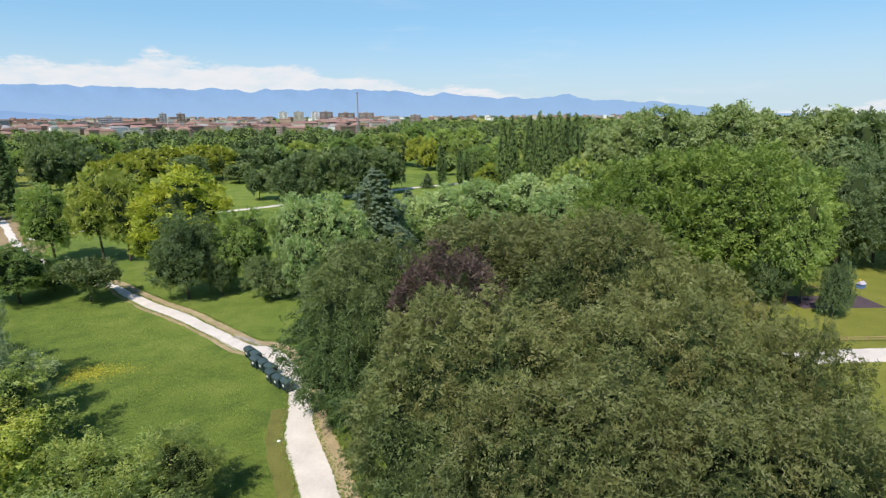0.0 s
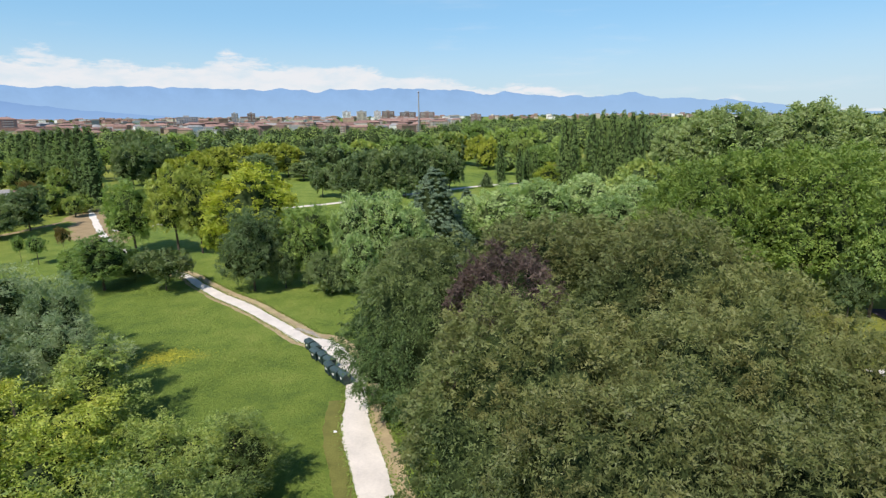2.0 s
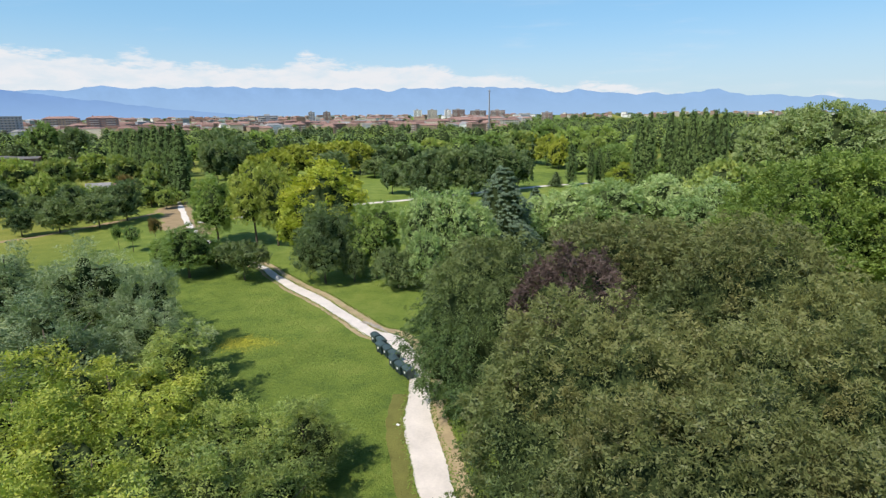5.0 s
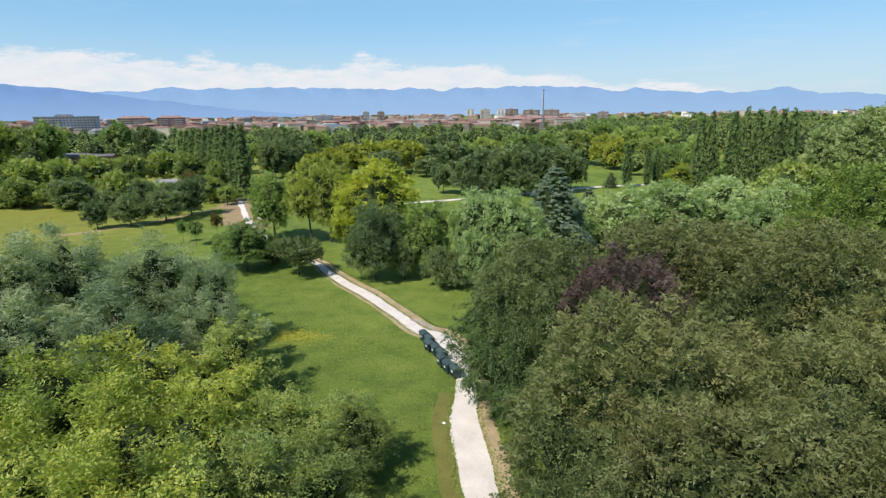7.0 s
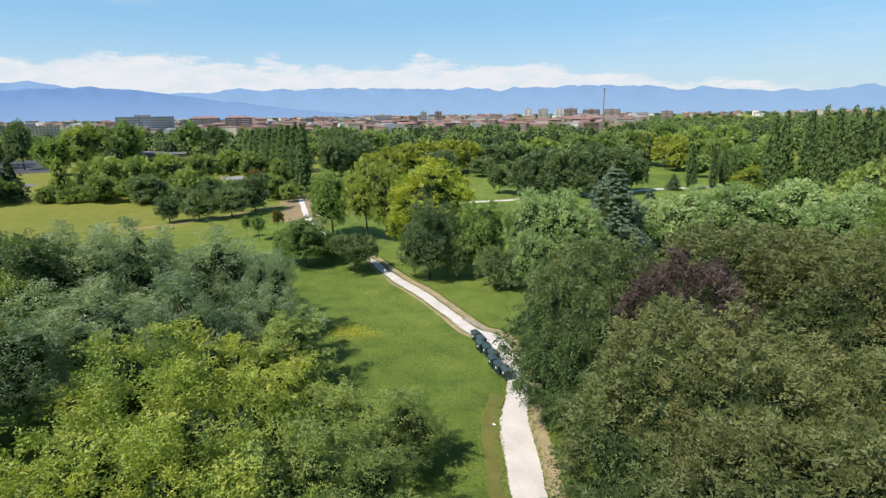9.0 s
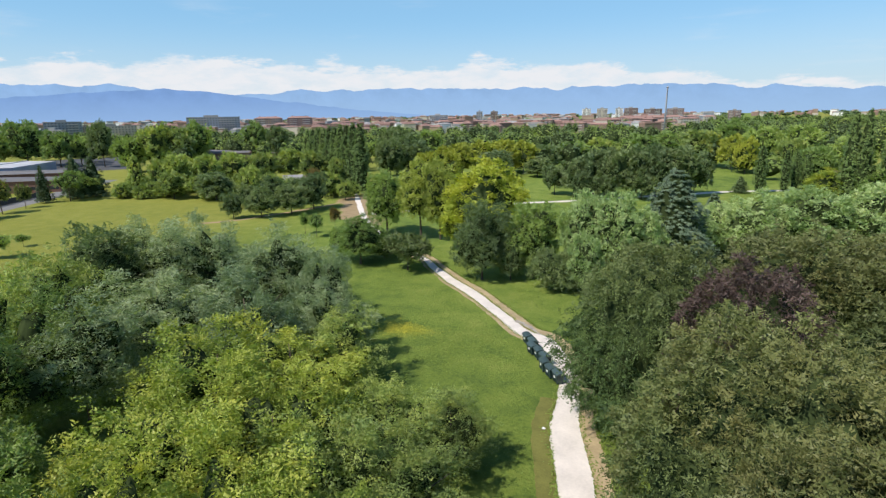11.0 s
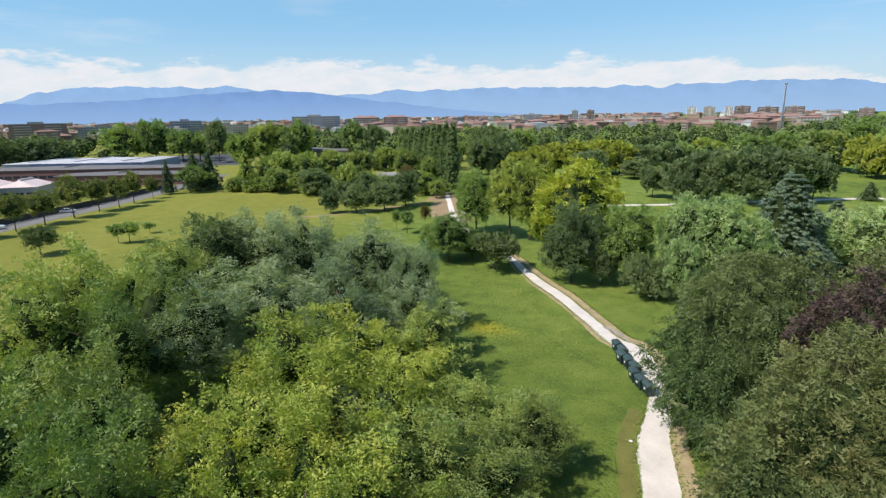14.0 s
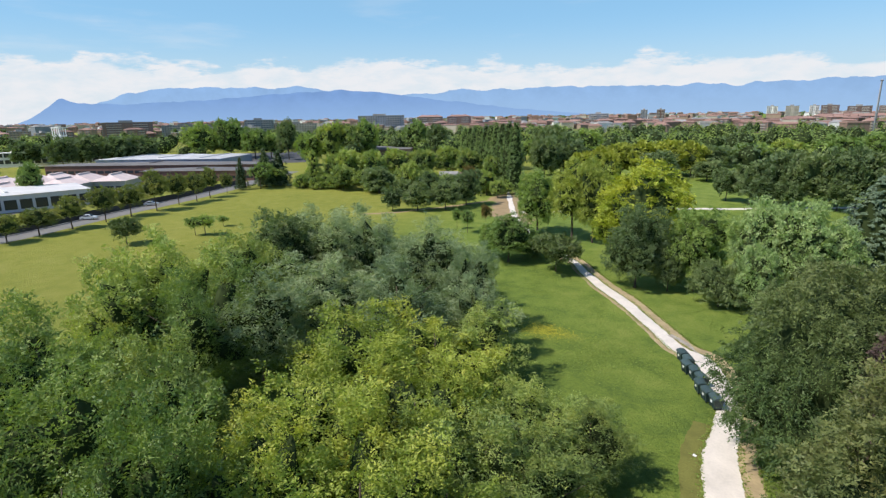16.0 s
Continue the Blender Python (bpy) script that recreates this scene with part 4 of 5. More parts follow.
# the taller blocks
town_block(15.6, 1500, 22, 18, 11, 3, "flat", label="pale grey apartment tower with a flat roof")
town_block(14.1, 1500, 26, 18, 11, 2, "flat", label="cream apartment tower with a flat roof")
town_block(12.5, 1480, 18, 16, 11, 3, "flat", label="white apartment tower with a flat roof")
town_block(11.4, 1450, 32, 16, 11, 5, "flat", label="white apartment tower with balconies")
town_block(9.4, 1400, 40, 16, 10, 5, "flat", label="brown brick apartment block with pale roof edges")
town_block(7.4, 1380, 36, 16, 10, 1, "flat", label="reddish apartment block with balconies")
town_block(8.3, 1100, 60, 18, 5, 2, "hip", label="long cream building with a red tiled roof")
town_block(10.8, 1120, 70, 18, 5, 0, "hip", label="long ochre building with a red tiled roof")
town_block(13.6, 1080, 52, 18, 4, 3, "hip", label="white building with a red tiled roof")
town_block(2.4, 1300, 24, 16, 8, 1, "flat", label="reddish apartment block above the trees")
town_block(26.3, 1300, 14, 14, 10, 4, "flat", label="dark grey tower block above red roofs")
town_block(24.8, 1300, 16, 14, 10, 5, "flat", label="brown tower block above red roofs")
town_block(30.5, 1050, 34, 18, 8, 4, "flat", label="grey office block above the trees")
town_block(52.5, 860, 70, 18, 9, 4, "flat", label="long grey office block with a pale flat roof")
town_block(44.5, 950, 40, 16, 8, 1, "hip", label="red apartment building with a tiled roof")
town_block(47.5, 960, 44, 16, 8, 0, "hip", label="ochre apartment building with a tiled roof")
town_block(75.8, 900, 62, 20, 8, 1, "flat", label="long brown brick building with upright bands")
town_block(71.0, 950, 70, 18, 6, 4, "flat", label="long low grey building behind the trees")
town_block(64.5, 850, 40, 18, 8, 4, "flat", label="grey office block behind the trees")
town_block(61.0, 860, 60, 16, 6, 2, "flat", label="cream building with dark window bands")

CHIM = plain("chimney_steel", (0.30, 0.31, 0.33), 0.6, spread=0.1)
base = new("chimney")
cx, cy = at(8.27, 820)
base.matrix_basis = pose(cx, cy, 0)
tagged(base, "tall slim factory chimney with bands and a ladder", "chimney")
b = Build()
b.tube([(0, 0, -0.1), (0, 0, 28), (0, 0, 59)], [1.5, 1.1, 0.9], 16)
part("shaft", b.mesh("chimney_shaft", CHIM, True), base)
b = Build()
for z in (20, 57):
    b.tube([(0, 0, z), (0, 0, z + 0.6)], [1.6, 1.6], 16)
part("platforms", b.mesh("chimney_platforms", plain("dark_steel", (0.09, 0.09, 0.1), 0.6)), base)
b = Build()
b.box(-0.25, -1.7, 0, 0.25, -1.2, 56)
part("ladder", b.mesh("chimney_ladder", CHIM), base)

# ---- works beyond the road ----
PINK = plain("faded_pink_roof_sheets", (0.72, 0.59, 0.55), 0.8, scale=0.25, spread=0.15)
PALE = plain("pale_roof_sheets", (0.66, 0.64, 0.62), 0.7, scale=0.2, spread=0.1)
DARKROOF = plain("dark_roof_sheets", (0.17, 0.16, 0.155), 0.8, scale=0.2, spread=0.15)
BRICK = plain("brick_red_wall", (0.18, 0.095, 0.075), 0.9, scale=0.4, spread=0.15)
BLUEGREY = plain("blue_grey_panels", (0.30, 0.33, 0.42), 0.7, scale=0.2, spread=0.12)
LILAC = plain("pale_lilac_plaster", (0.52, 0.50, 0.56), 0.85, scale=0.2, spread=0.08)
HALL = plain("grey_roof_sheets", (0.46, 0.46, 0.47), 0.7, scale=0.12, spread=0.25)
FENCE = plain("dark_fence", (0.06, 0.06, 0.062), 0.7)


def shed(cx, cy, w, d, h, turn, wall, roof, bays, label, rise=1.6, bands=1, win=(0.25, 0.26)):
    """A works hall with a row of shallow gabled bays, a wall, window bands and eaves."""
    base = new("factory_hall")
    base.matrix_basis = pose(cx, cy, 0, 0, 0, turn)
    tagged(base, label, "factory")
    b = Build()
    b.box(-w / 2, -d / 2, -0.1, w / 2, d / 2, h)
    part("wall", b.mesh("hall_wall", wall), base)
    for i in range(bays):
        b = Build()
        x0, x1 = -w / 2 + w * i / bays - 0.2, -w / 2 + w * (i + 1) / bays - 0.3
        xm = (x0 + x1) / 2
        v = [(x0, -d / 2 - 0.5, h + 0.02), (x1, -d / 2 - 0.5, h + 0.02), (x1, d / 2 + 0.5, h + 0.02), (x0, d / 2 + 0.5, h + 0.02), (xm, -d / 2 + 2.2, h + rise), (xm, d / 2 - 2.2, h + rise)]
        b.add(v, [[0, 1, 4], [1, 2, 5, 4], [2, 3, 5], [3, 0, 4, 5], [3, 2, 1, 0]])
        b.box(xm - 0.4, -d / 2 + 2.2, h + rise - 0.1, xm + 0.4, d / 2 - 2.2, h + rise + 0.35)
        part("roof", b.mesh("hall_roof", roof), base)
    n = max(3, int(w / 4))
    for k in range(bands):
        z = h * (win[0] + 0.45 * k)
        for i in range(n):
            c = -w / 2 + (i + 0.5) * w / n
            b = Build()
            b.box(c - w / n * 0.40, -d / 2 - 0.08, z, c + w / n * 0.40, -d / 2 + 0.02, z + h * win[1])
            part("window", b.mesh("hall_window", PANE), base)
    return base


shed(-226.5, 19, 44, 24, 5.4, 90, LILAC, PALE, 1, "white works building with a pale roof and dark window bays", 0.7, 1, (0.16, 0.56))
shed(-309, 90, 112, 16, 5.2, 42, BRICK, DARKROOF, 1, "long low brick-red works hall with a dark roof", 0.9)
shed(-262, 96, 54, 14, 4.6, 42, BRICK, DARKROOF, 1, "low brick-red works building with a grey roof", 0.8)
shed(-352, 114, 76, 40, 5.6, 40, BLUEGREY, HALL, 3, "long grey works hall with a pale flat roof", 0.6)
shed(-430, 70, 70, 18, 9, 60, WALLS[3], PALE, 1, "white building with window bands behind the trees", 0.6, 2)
pavilions = random.Random(4)
for i in range(4):
    for k in range(3):
        u, v = i * 14.5 + pavilions.uniform(-1, 1), k * 15 + pavilions.uniform(-1, 1)
        c42, s42 = math.cos(radians(50)), math.sin(radians(50))
        px, py = -259 + c42 * u - s42 * v, 13 + s42 * u * 0.75 + c42 * v
        if px > -249 and py < 52:
            continue
        shed(px, py, 13, 13.5, 4.0 + pavilions.uniform(-0.3, 0.3), 50 + pavilions.uniform(-3, 3), WALLS[2], PINK, 1, "works pavilion with a faded pink hipped roof", 2.4)
base = new("lattice_tower")
tx, ty = at(80.9, 450)
base.matrix_basis = pose(tx, ty, 0, 0, 0, 20)
tagged(base, "white steel lattice frame rising behind dark trees", "tower")
for sx in (-4, -1.3, 1.3, 4):
    for sy in (-2, 2):
        b = Build()
        b.box(sx - 0.22, sy - 0.22, -0.1, sx + 0.22, sy + 0.22, 24)
        part("post", b.mesh("tower_post", WALLS[3]), base)
for z in (6, 12, 18, 23.3):
    b = Build()
    b.box(-4.4, -2.4, z, 4.4, 2.4, z + 0.6)
    part("platform", b.mesh("tower_platform", WALLS[3]), base)
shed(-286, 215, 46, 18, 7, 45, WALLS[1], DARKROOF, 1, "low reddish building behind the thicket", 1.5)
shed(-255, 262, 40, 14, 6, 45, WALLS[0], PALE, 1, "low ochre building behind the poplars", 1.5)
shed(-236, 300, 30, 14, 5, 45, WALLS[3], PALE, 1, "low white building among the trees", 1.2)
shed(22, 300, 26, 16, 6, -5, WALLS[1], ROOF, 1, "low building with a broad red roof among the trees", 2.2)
ribbon("yard", DARK_ASPHALT, [(-322, 154), (-370, 182), (-425, 208)], 28, 28, 0.03, "grey asphalt yard behind the works", "yard", 0.3, 6)

ribbon("yard_works", DARK_ASPHALT, [(-222, -12), (-258, 30), (-290, 75), (-330, 125)], 48, 30, 0.025, "grey asphalt yard round the works", "yard", 0.3, 6)

# fence along the road
base = new("fence")
tagged(base, "dark slatted fence along the road", "fence")
line = spline([(x - 5.2, y + 3.2, 0) for x, y in ROAD[:6]], 4.0)
for i in range(len(line) - 1):
    a, c = line[i], line[i + 1]
    t = math.degrees(math.atan2(c.y - a.y, c.x - a.x))
    m = pose(a.x, a.y, 0, 0, 0, t)
    ln = (c - a).length
    b = Build()
    b.box(0.06, -0.03, 0.15, ln - 0.06, 0.03, 2.0, m)
    part("panel", b.mesh("fence_panel", FENCE), base)
    b = Build()
    b.box(-0.05, -0.06, -0.05, 0.05, 0.06, 2.15, m)
    part("post", b.mesh("fence_post", FENCE), base)


# ---- parked cars ----
CAR_WHITE = plain("white_car_paint", (0.72, 0.73, 0.74), 0.25, spread=0.03, spec=0.5)
CAR_GREY = plain("silver_car_paint", (0.48, 0.49, 0.50), 0.25, spread=0.03, spec=0.5)


def car(x, y, turn, paint, label):
    base = new("car")
    base.matrix_basis = pose(x, y, 0.06, 0, 0, turn)
    tagged(base, label, "car", "cars parked on the road")
    prof = [(-2.1, 0.35), (-2.12, 0.75), (-2.0, 0.92), (-1.55, 1.0), (-1.0, 1.42), (0.4, 1.46), (1.05, 1.0), (1.95, 0.85), (2.12, 0.62), (2.1, 0.35)]
    n = len(prof)
    b = Build()
    v = [(px, sy * (0.84 if pz < 1.1 else 0.66), pz) for sy in (-1, 1) for px, pz in prof]
    b.add(v, [[k, (k + 1) % n, n + (k + 1) % n, n + k] for k in range(n)] + [list(range(n))[::-1], [n + k for k in range(n)]])
    part("body", b.mesh("car_body", paint), base)
    for sy in (-1, 1):
        b = Build()
        g = [(-1.4, 0.845, 1.02), (0.9, 0.845, 1.02), (0.36, 0.70, 1.38), (-0.96, 0.70, 1.36)]
        g = [(p, q * sy, r) for p, q, r in g] + [(p, q * sy * 0.93, r) for p, q, r in g]
        b.add(g, [[0, 1, 2, 3], [7, 6, 5, 4], [0, 4, 5, 1], [1, 5, 6, 2], [2, 6, 7, 3], [3, 7, 4, 0]])
        part("side_window", b.mesh("car_side_window", PANE), base)
    b = Build()
    b.add([(1.06, -0.70, 1.02), (1.06, 0.70, 1.02), (0.46, 0.60, 1.45), (0.46, -0.60, 1.45), (1.00, -0.70, 0.99), (1.00, 0.70, 0.99), (0.40, 0.60, 1.42), (0.40, -0.60, 1.42)], [[0, 1, 2, 3], [7, 6, 5, 4], [0, 4, 5, 1], [1, 5, 6, 2], [2, 6, 7, 3], [3, 7, 4, 0]])
    part("windscreen", b.mesh("car_windscreen", PANE), base)
    for wx in (-1.3, 1.3):
        for sy in (-1, 1):
            b = Build()
            b.tube([(wx, sy * 0.70, 0.31), (wx, sy * 0.87, 0.31)], [0.31, 0.31], 14)
            wheel = part("wheel", b.mesh("car_tyre", BIN_BLACK), base)
            b = Build()
            b.tube([(wx, sy * 0.86, 0.31), (wx, sy * 0.885, 0.31)], [0.18, 0.16], 10)
            part("rim", b.mesh("car_rim", CAR_GREY), wheel)
    return base


car(-180.5, 33.0, 56, CAR_WHITE, "white hatchback parked at the roadside")
car(-194.5, 53.5, 58, CAR_GREY, "pale silver hatchback parked at the roadside")

# ---- playground ----
MAT = plain("dark_rubber_matting", (0.085, 0.06, 0.07), 0.9, scale=0.6, spread=0.2)
WOOD = plain("weathered_wood", (0.30, 0.21, 0.12), 0.8, scale=2.0, bump=0.01)
RED = plain("red_plastic", (0.45, 0.06, 0.04), 0.4)
BLUE = plain("blue_plastic", (0.10, 0.16, 0.35), 0.4)
YELLOW = plain("yellow_plastic", (0.60, 0.42, 0.04), 0.4)
b = Build()
b.box(51.5, 73.6, -0.02, 63.6, 78.8, 0.03)
tagged(new("play_surface", b.mesh("play_surface", MAT)), "dark rubber safety matting under the swings", "play surface", kind="structure")
base = new("swing_set")
base.matrix_basis = pose(54.6, 76.2, 0.03, 0, 0, -20)
tagged(base, "wooden swing frame on dark matting", "swing")
for sx in (-1.6, 1.6):
    for sy in (-0.9, 0.9):
        b = Build()
        b.tube([(sx, sy, 0), (sx * 0.95, 0, 2.3)], [0.07, 0.06], 8)
        part("leg", b.mesh("swing_leg", WOOD), base)
b = Build()
b.tube([(-1.75, 0, 2.3), (1.75, 0, 2.3)], [0.07, 0.07], 8)
part("crossbar", b.mesh("swing_bar", WOOD), base)
for sx in (-0.7, 0.7):
    b = Build()
    b.box(sx - 0.22, -0.1, 0.5, sx + 0.22, 0.1, 0.55)
    seat = part("seat", b.mesh("swing_seat", BIN_BLACK), base)
    for k in (-0.2, 0.2):
        b = Build()
        b.tube([(sx + k, 0, 0.55), (sx + k, 0, 2.28)], [0.015, 0.015], 5)
        part("chain", b.mesh("swing_chain", FENCE), seat)
base = new("climbing_toy")
base.matrix_basis = pose(66.6, 82.6, 0.0, 0, 0, 25) @ Matrix.Diagonal((0.6, 0.6, 0.6, 1))
tagged(base, "small blue and lilac play house with a yellow slide", "play house")
b = Build()
b.box(-0.9, -0.7, 0, 0.9, 0.7, 1.2)
part("panel", b.mesh("toy_panel", BLUE), base)
b = Build()
b.add([(-1.1, -0.9, 1.2), (1.1, -0.9, 1.2), (1.1, 0.9, 1.2), (-1.1, 0.9, 1.2), (-1.1, 0, 1.9), (1.1, 0, 1.9)], [[0, 1, 5, 4], [2, 3, 4, 5], [1, 2, 5], [3, 0, 4], [3, 2, 1, 0]])
part("roof", b.mesh("toy_roof", plain("lilac_plastic", (0.48, 0.43, 0.52), 0.5)), base)
b = Build()
b.tube([(1.2, 0.9, 0), (1.2, 0.9, 2.0)], [0.06, 0.06], 8)
b.tube([(1.2, 0.9, 1.9), (2.2, 1.4, 0.1)], [0.25, 0.25], 6)
part("slide", b.mesh("toy_slide", YELLOW), base)
base = new("low_fence")
base.matrix_basis = pose(0, 0, 0)
tagged(base, "low wooden rail fence beside the path", "fence")
for i in range(12):
    b = Build()
    b.tube([(42 + i * 2.4, 62.0, -0.05), (42 + i * 2.4, 62.0, 0.75)], [0.06, 0.055], 7)
    part("post", b.mesh("rail_post", WOOD), base)
    if i < 11:
        for z in (0.35, 0.65):
            b = Build()
            b.tube([(42 + i * 2.4, 62.0, z), (44.4 + i * 2.4, 62.0, z)], [0.045, 0.045], 6)
            part("rail", b.mesh("rail_bar", WOOD), base)

# ---- old house in the thicket ----
base = new("old_house")
base.matrix_basis = pose(-158, 158, 0, 0, 0, 40) @ Matrix.Diagonal((0.62, 0.62, 0.8, 1))
tagged(base, "old low house with grey and brown roofs among bushes", "house")
b = Build()
b.box(-9, -4, -0.1, 3, 4, 4.0)
b.box(3, -3, -0.1, 12, 3, 3.4)
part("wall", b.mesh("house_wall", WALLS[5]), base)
for x0, x1, d, h, mt in ((-9.4, 3.2, 4.4, 4.0, ROOF_GREY), (3.2, 12.4, 3.4, 3.4, ROOF)):
    b = Build()
    b.add([(x0, -d, h), (x1, -d, h), (x1, d, h), (x0, d, h), (x0, 0, h + 2.2), (x1, 0, h + 2.2)], [[0, 1, 5, 4], [2, 3, 4, 5], [1, 2, 5], [3, 0, 4], [3, 2, 1, 0]])
    part("roof", b.mesh("house_roof", mt), base)
for k in (-7, -3.5, 0):
    b = Build()
    b.box(k - 0.5, -4.06, 1.2, k + 0.5, -3.98, 2.6)
    part("window", b.mesh("house_window", PANE), base)

# ---- trees, one by one ----
# the beeches beside the path
tree("dark_beech", -6.7, 47.6, 16.8, 8.2)
tree("beech_back", 4.0, 54.9, 17.1, 10.1)
tree("beech_back", 10.8, 57.0, 16.6, 9.9)
tree("copper", 0.2, 42.0, 17.1, 5.6)
tree("beech", 2.1, 30.9, 17.0, 8.7)
tree("beech_back", 14.6, 47.8, 18.8, 8.6)
tree("beech_back", 18.0, 37.5, 17.3, 6.4)
tree("beech", 12.4, 31.7, 17.2, 7.6)
tree("beech", 20.3, 30.5, 15.4, 5.2)
tree("beech", 5.7, 22.3, 16.5, 7.6)
tree("beech", 13.5, 19.8, 16.8, 6.9)
# the grove on the near side of the meadow
tree("shade", -44.5, 5.5, 15.0, 6.6)
tree("robinia_back", -57.5, 12.9, 14.8, 5.7)
tree("robinia_back", -60.1, 19.1, 14.7, 6.4)
tree("dark", -75.7, 39.2, 13.8, 6.2)
tree("bluish", -70.1, 45.0, 14.2, 7.2)
tree("bluish", -65.0, 48.9, 14.0, 7.1)
tree("bluish", -55.6, 51.0, 13.3, 6.6)
tree("bluish", -45.8, 49.6, 11.5, 4.4)
tree("bluish", -39.6, 44.4, 9.6, 4.6)
tree("bluish", -52.0, 23.7, 12.0, 6.1)
tree("bluish", -54.2, 32.7, 11.7, 7.3)
tree("robinia_back", -67.3, 28.6, 13.1, 6.1)
tree("shade", -52.1, 17.9, 13.8, 6.0)
tree("bluish", -44.4, 36.3, 11.5, 6.5)
tree("lime", -35.2, 25.3, 11.8, 6.8)
tree("lime", -33.7, 32.0, 9.9, 6.5)
tree("robinia_back", -35.0, 37.7, 8.0, 5.3)
tree("lime", -30.3, 18.1, 11.4, 6.4)
tree("robinia", -37.6, 10.3, 13.6, 5.8)
tree("shade", -33.5, 4.7, 14.6, 6.5)
tree("robinia", -22.3, 31.4, 8.0, 4.5)
tree("robinia", -18.8, 33.6, 6.3, 3.9)
tree("lime", -26.1, 22.4, 10.6, 6.4)
tree("robinia", -19.9, 23.1, 9.6, 5.6)
tree("lime", -25.0, 10.6, 12.1, 5.8)
tree("lime", -20.9, 14.3, 11.4, 6.1)
tree("shade", -27.3, 5.9, 13.8, 5.8)
tree("shade", -25.7, 2.4, 15.0, 5.0)
tree("robinia", -17.4, 23.8, 8.2, 4.8)
tree("lime", -18.2, 17.8, 9.7, 5.4)
tree("shade", -38.7, 1.7, 14.8, 5.4)
tree("shade", -46.7, 1.6, 14.7, 6.0)
# trees round the meadow and along the path
tree("oak", -74.8, 102.7, 15.0, 5.4, "grey-green park tree beside the path")
tree("maple", -65.2, 102.4, 17.9, 5.6)
tree("maple", -60.4, 102.9, 17.9, 4.5)
tree("golden", -47.1, 98.7, 18.3, 8.9, "tree turning golden yellow beside darker trees")
tree("golden", -52.6, 96.7, 10.4, 4.1, "yellow-leaved small tree under a larger one")
tree("dark", -38.9, 80.1, 13.1, 5.2)
tree("oak", -31.6, 84.6, 13.3, 4.9)
tree("bush", -26.2, 80.1, 6.7, 4.0)
tree("dark", -34.4, 81.8, 8.6, 2.6)
tree("oak", -63.6, 78.5, 9.2, 4.8)
tree("oak", -68.5, 79.0, 6.8, 2.6)
tree("dark", -62.4, 84.4, 4.9, 3.2)
tree("rust_green", -53.3, 79.1, 6.6, 4.8, "small spreading tree with a thin trunk on the lawn")
tree("silver", -23.6, 87.2, 15.1, 4.2)
tree("silver", -18.9, 88.5, 14.9, 5.1)
tree("lime", -19.7, 89.4, 8.6, 3.3)
tree("silver", -14.9, 91.5, 12.0, 3.9)
tree("silver", -21.3, 80.0, 9.8, 3.0)
tree("bush", -16.9, 82.4, 4.6, 3.6)
tree("cedar", -12.0, 98.6, 17.9, 7.1)
tree("silver", -6.4, 111.3, 10.8, 4.7)
tree("cedar", -7.0, 116.4, 11.8, 3.7)
tree("silver", 1.1, 111.1, 13.1, 6.4)
tree("silver", 9.4, 113.2, 14.1, 7.7)
tree("silver", 19.1, 115.5, 14.7, 7.9)
tree("silver", 28.1, 115.3, 14.1, 6.6)
tree("silver", -10.1, 106.8, 9.8, 5.1)
tree("silver", 22.6, 105.8, 12.0, 6.1)
tree("bright", 35.3, 89.3, 20.8, 12.6)
tree("bright", 46.7, 86.2, 22.4, 14.0)
tree("dark", 46.8, 74.9, 9.9, 3.1, "dense upright shrub-like tree beside the playground")
tree("bush", 53.2, 70.2, 8.0, 2.1, "dense rounded shrub on the playground lawn")
tree("dark", 71.1, 94.6, 19.1, 6.5)
tree("dark", 80.1, 97.5, 20.3, 7.2)
tree("oak", 72.0, 103.1, 16.8, 4.3)
tree("dark", 80.8, 90.2, 15.2, 6.7)
# trees on the far lawns
tree("dark_wood", -59.8, 179.1, 10.0, 4.3)
tree("dark_wood", -52.7, 177.6, 13.0, 5.5)
tree("dark_wood", -46.4, 178.4, 15.4, 5.9)
tree("dark_wood", -40.1, 179.2, 16.0, 6.1)
tree("dark_wood", -34.1, 182.4, 16.5, 6.2)
tree("dark_wood", -28.1, 184.6, 16.8, 6.3)
tree("dark_wood", -22.5, 188.1, 16.4, 6.4)
tree("dark_wood", -18.1, 197.4, 14.2, 5.3)
tree("dark_wood", -48.0, 173.8, 9.0, 4.5)
tree("dark_wood", -41.8, 174.5, 8.2, 4.5)
tree("dark_wood", -31.4, 179.8, 9.7, 5.2)
tree("fir", -4.9, 207.2, 5.6, 2.8)
tree("poplar", 0.5, 208.5, 16.0, 2.1)
tree("poplar", 7.8, 216.4, 13.9, 1.8)
tree("poplar", 11.0, 221.6, 13.6, 1.8)
tree("poplar", 14.1, 221.4, 12.2, 1.8)
tree("golden", 16.8, 185.8, 10.9, 5.8)
tree("golden_wood", 37.2, 191.5, 15.1, 6.9)
tree("wood", 26.6, 185.3, 13.4, 6.7)
tree("light_wood", 34.9, 135.6, 15.8, 8.5)
tree("oak", 49.7, 75.1, 19.8, 4.8, "bright green tree beside a huge spreading tree")
tree("poplar", 21.1, 183.8, 26.3, 2.5)
tree("poplar", 23.8, 183.5, 26.8, 2.5)
tree("poplar", 29.6, 182.6, 27.5, 2.5)
tree("poplar", 32.7, 182.1, 28.0, 2.5)
tree("poplar", 35.7, 181.5, 28.0, 2.5)
tree("poplar", 38.7, 180.9, 27.8, 2.5)
tree("poplar", 41.5, 180.3, 28.1, 2.5)
tree("poplar", 43.9, 179.7, 27.4, 2.5)
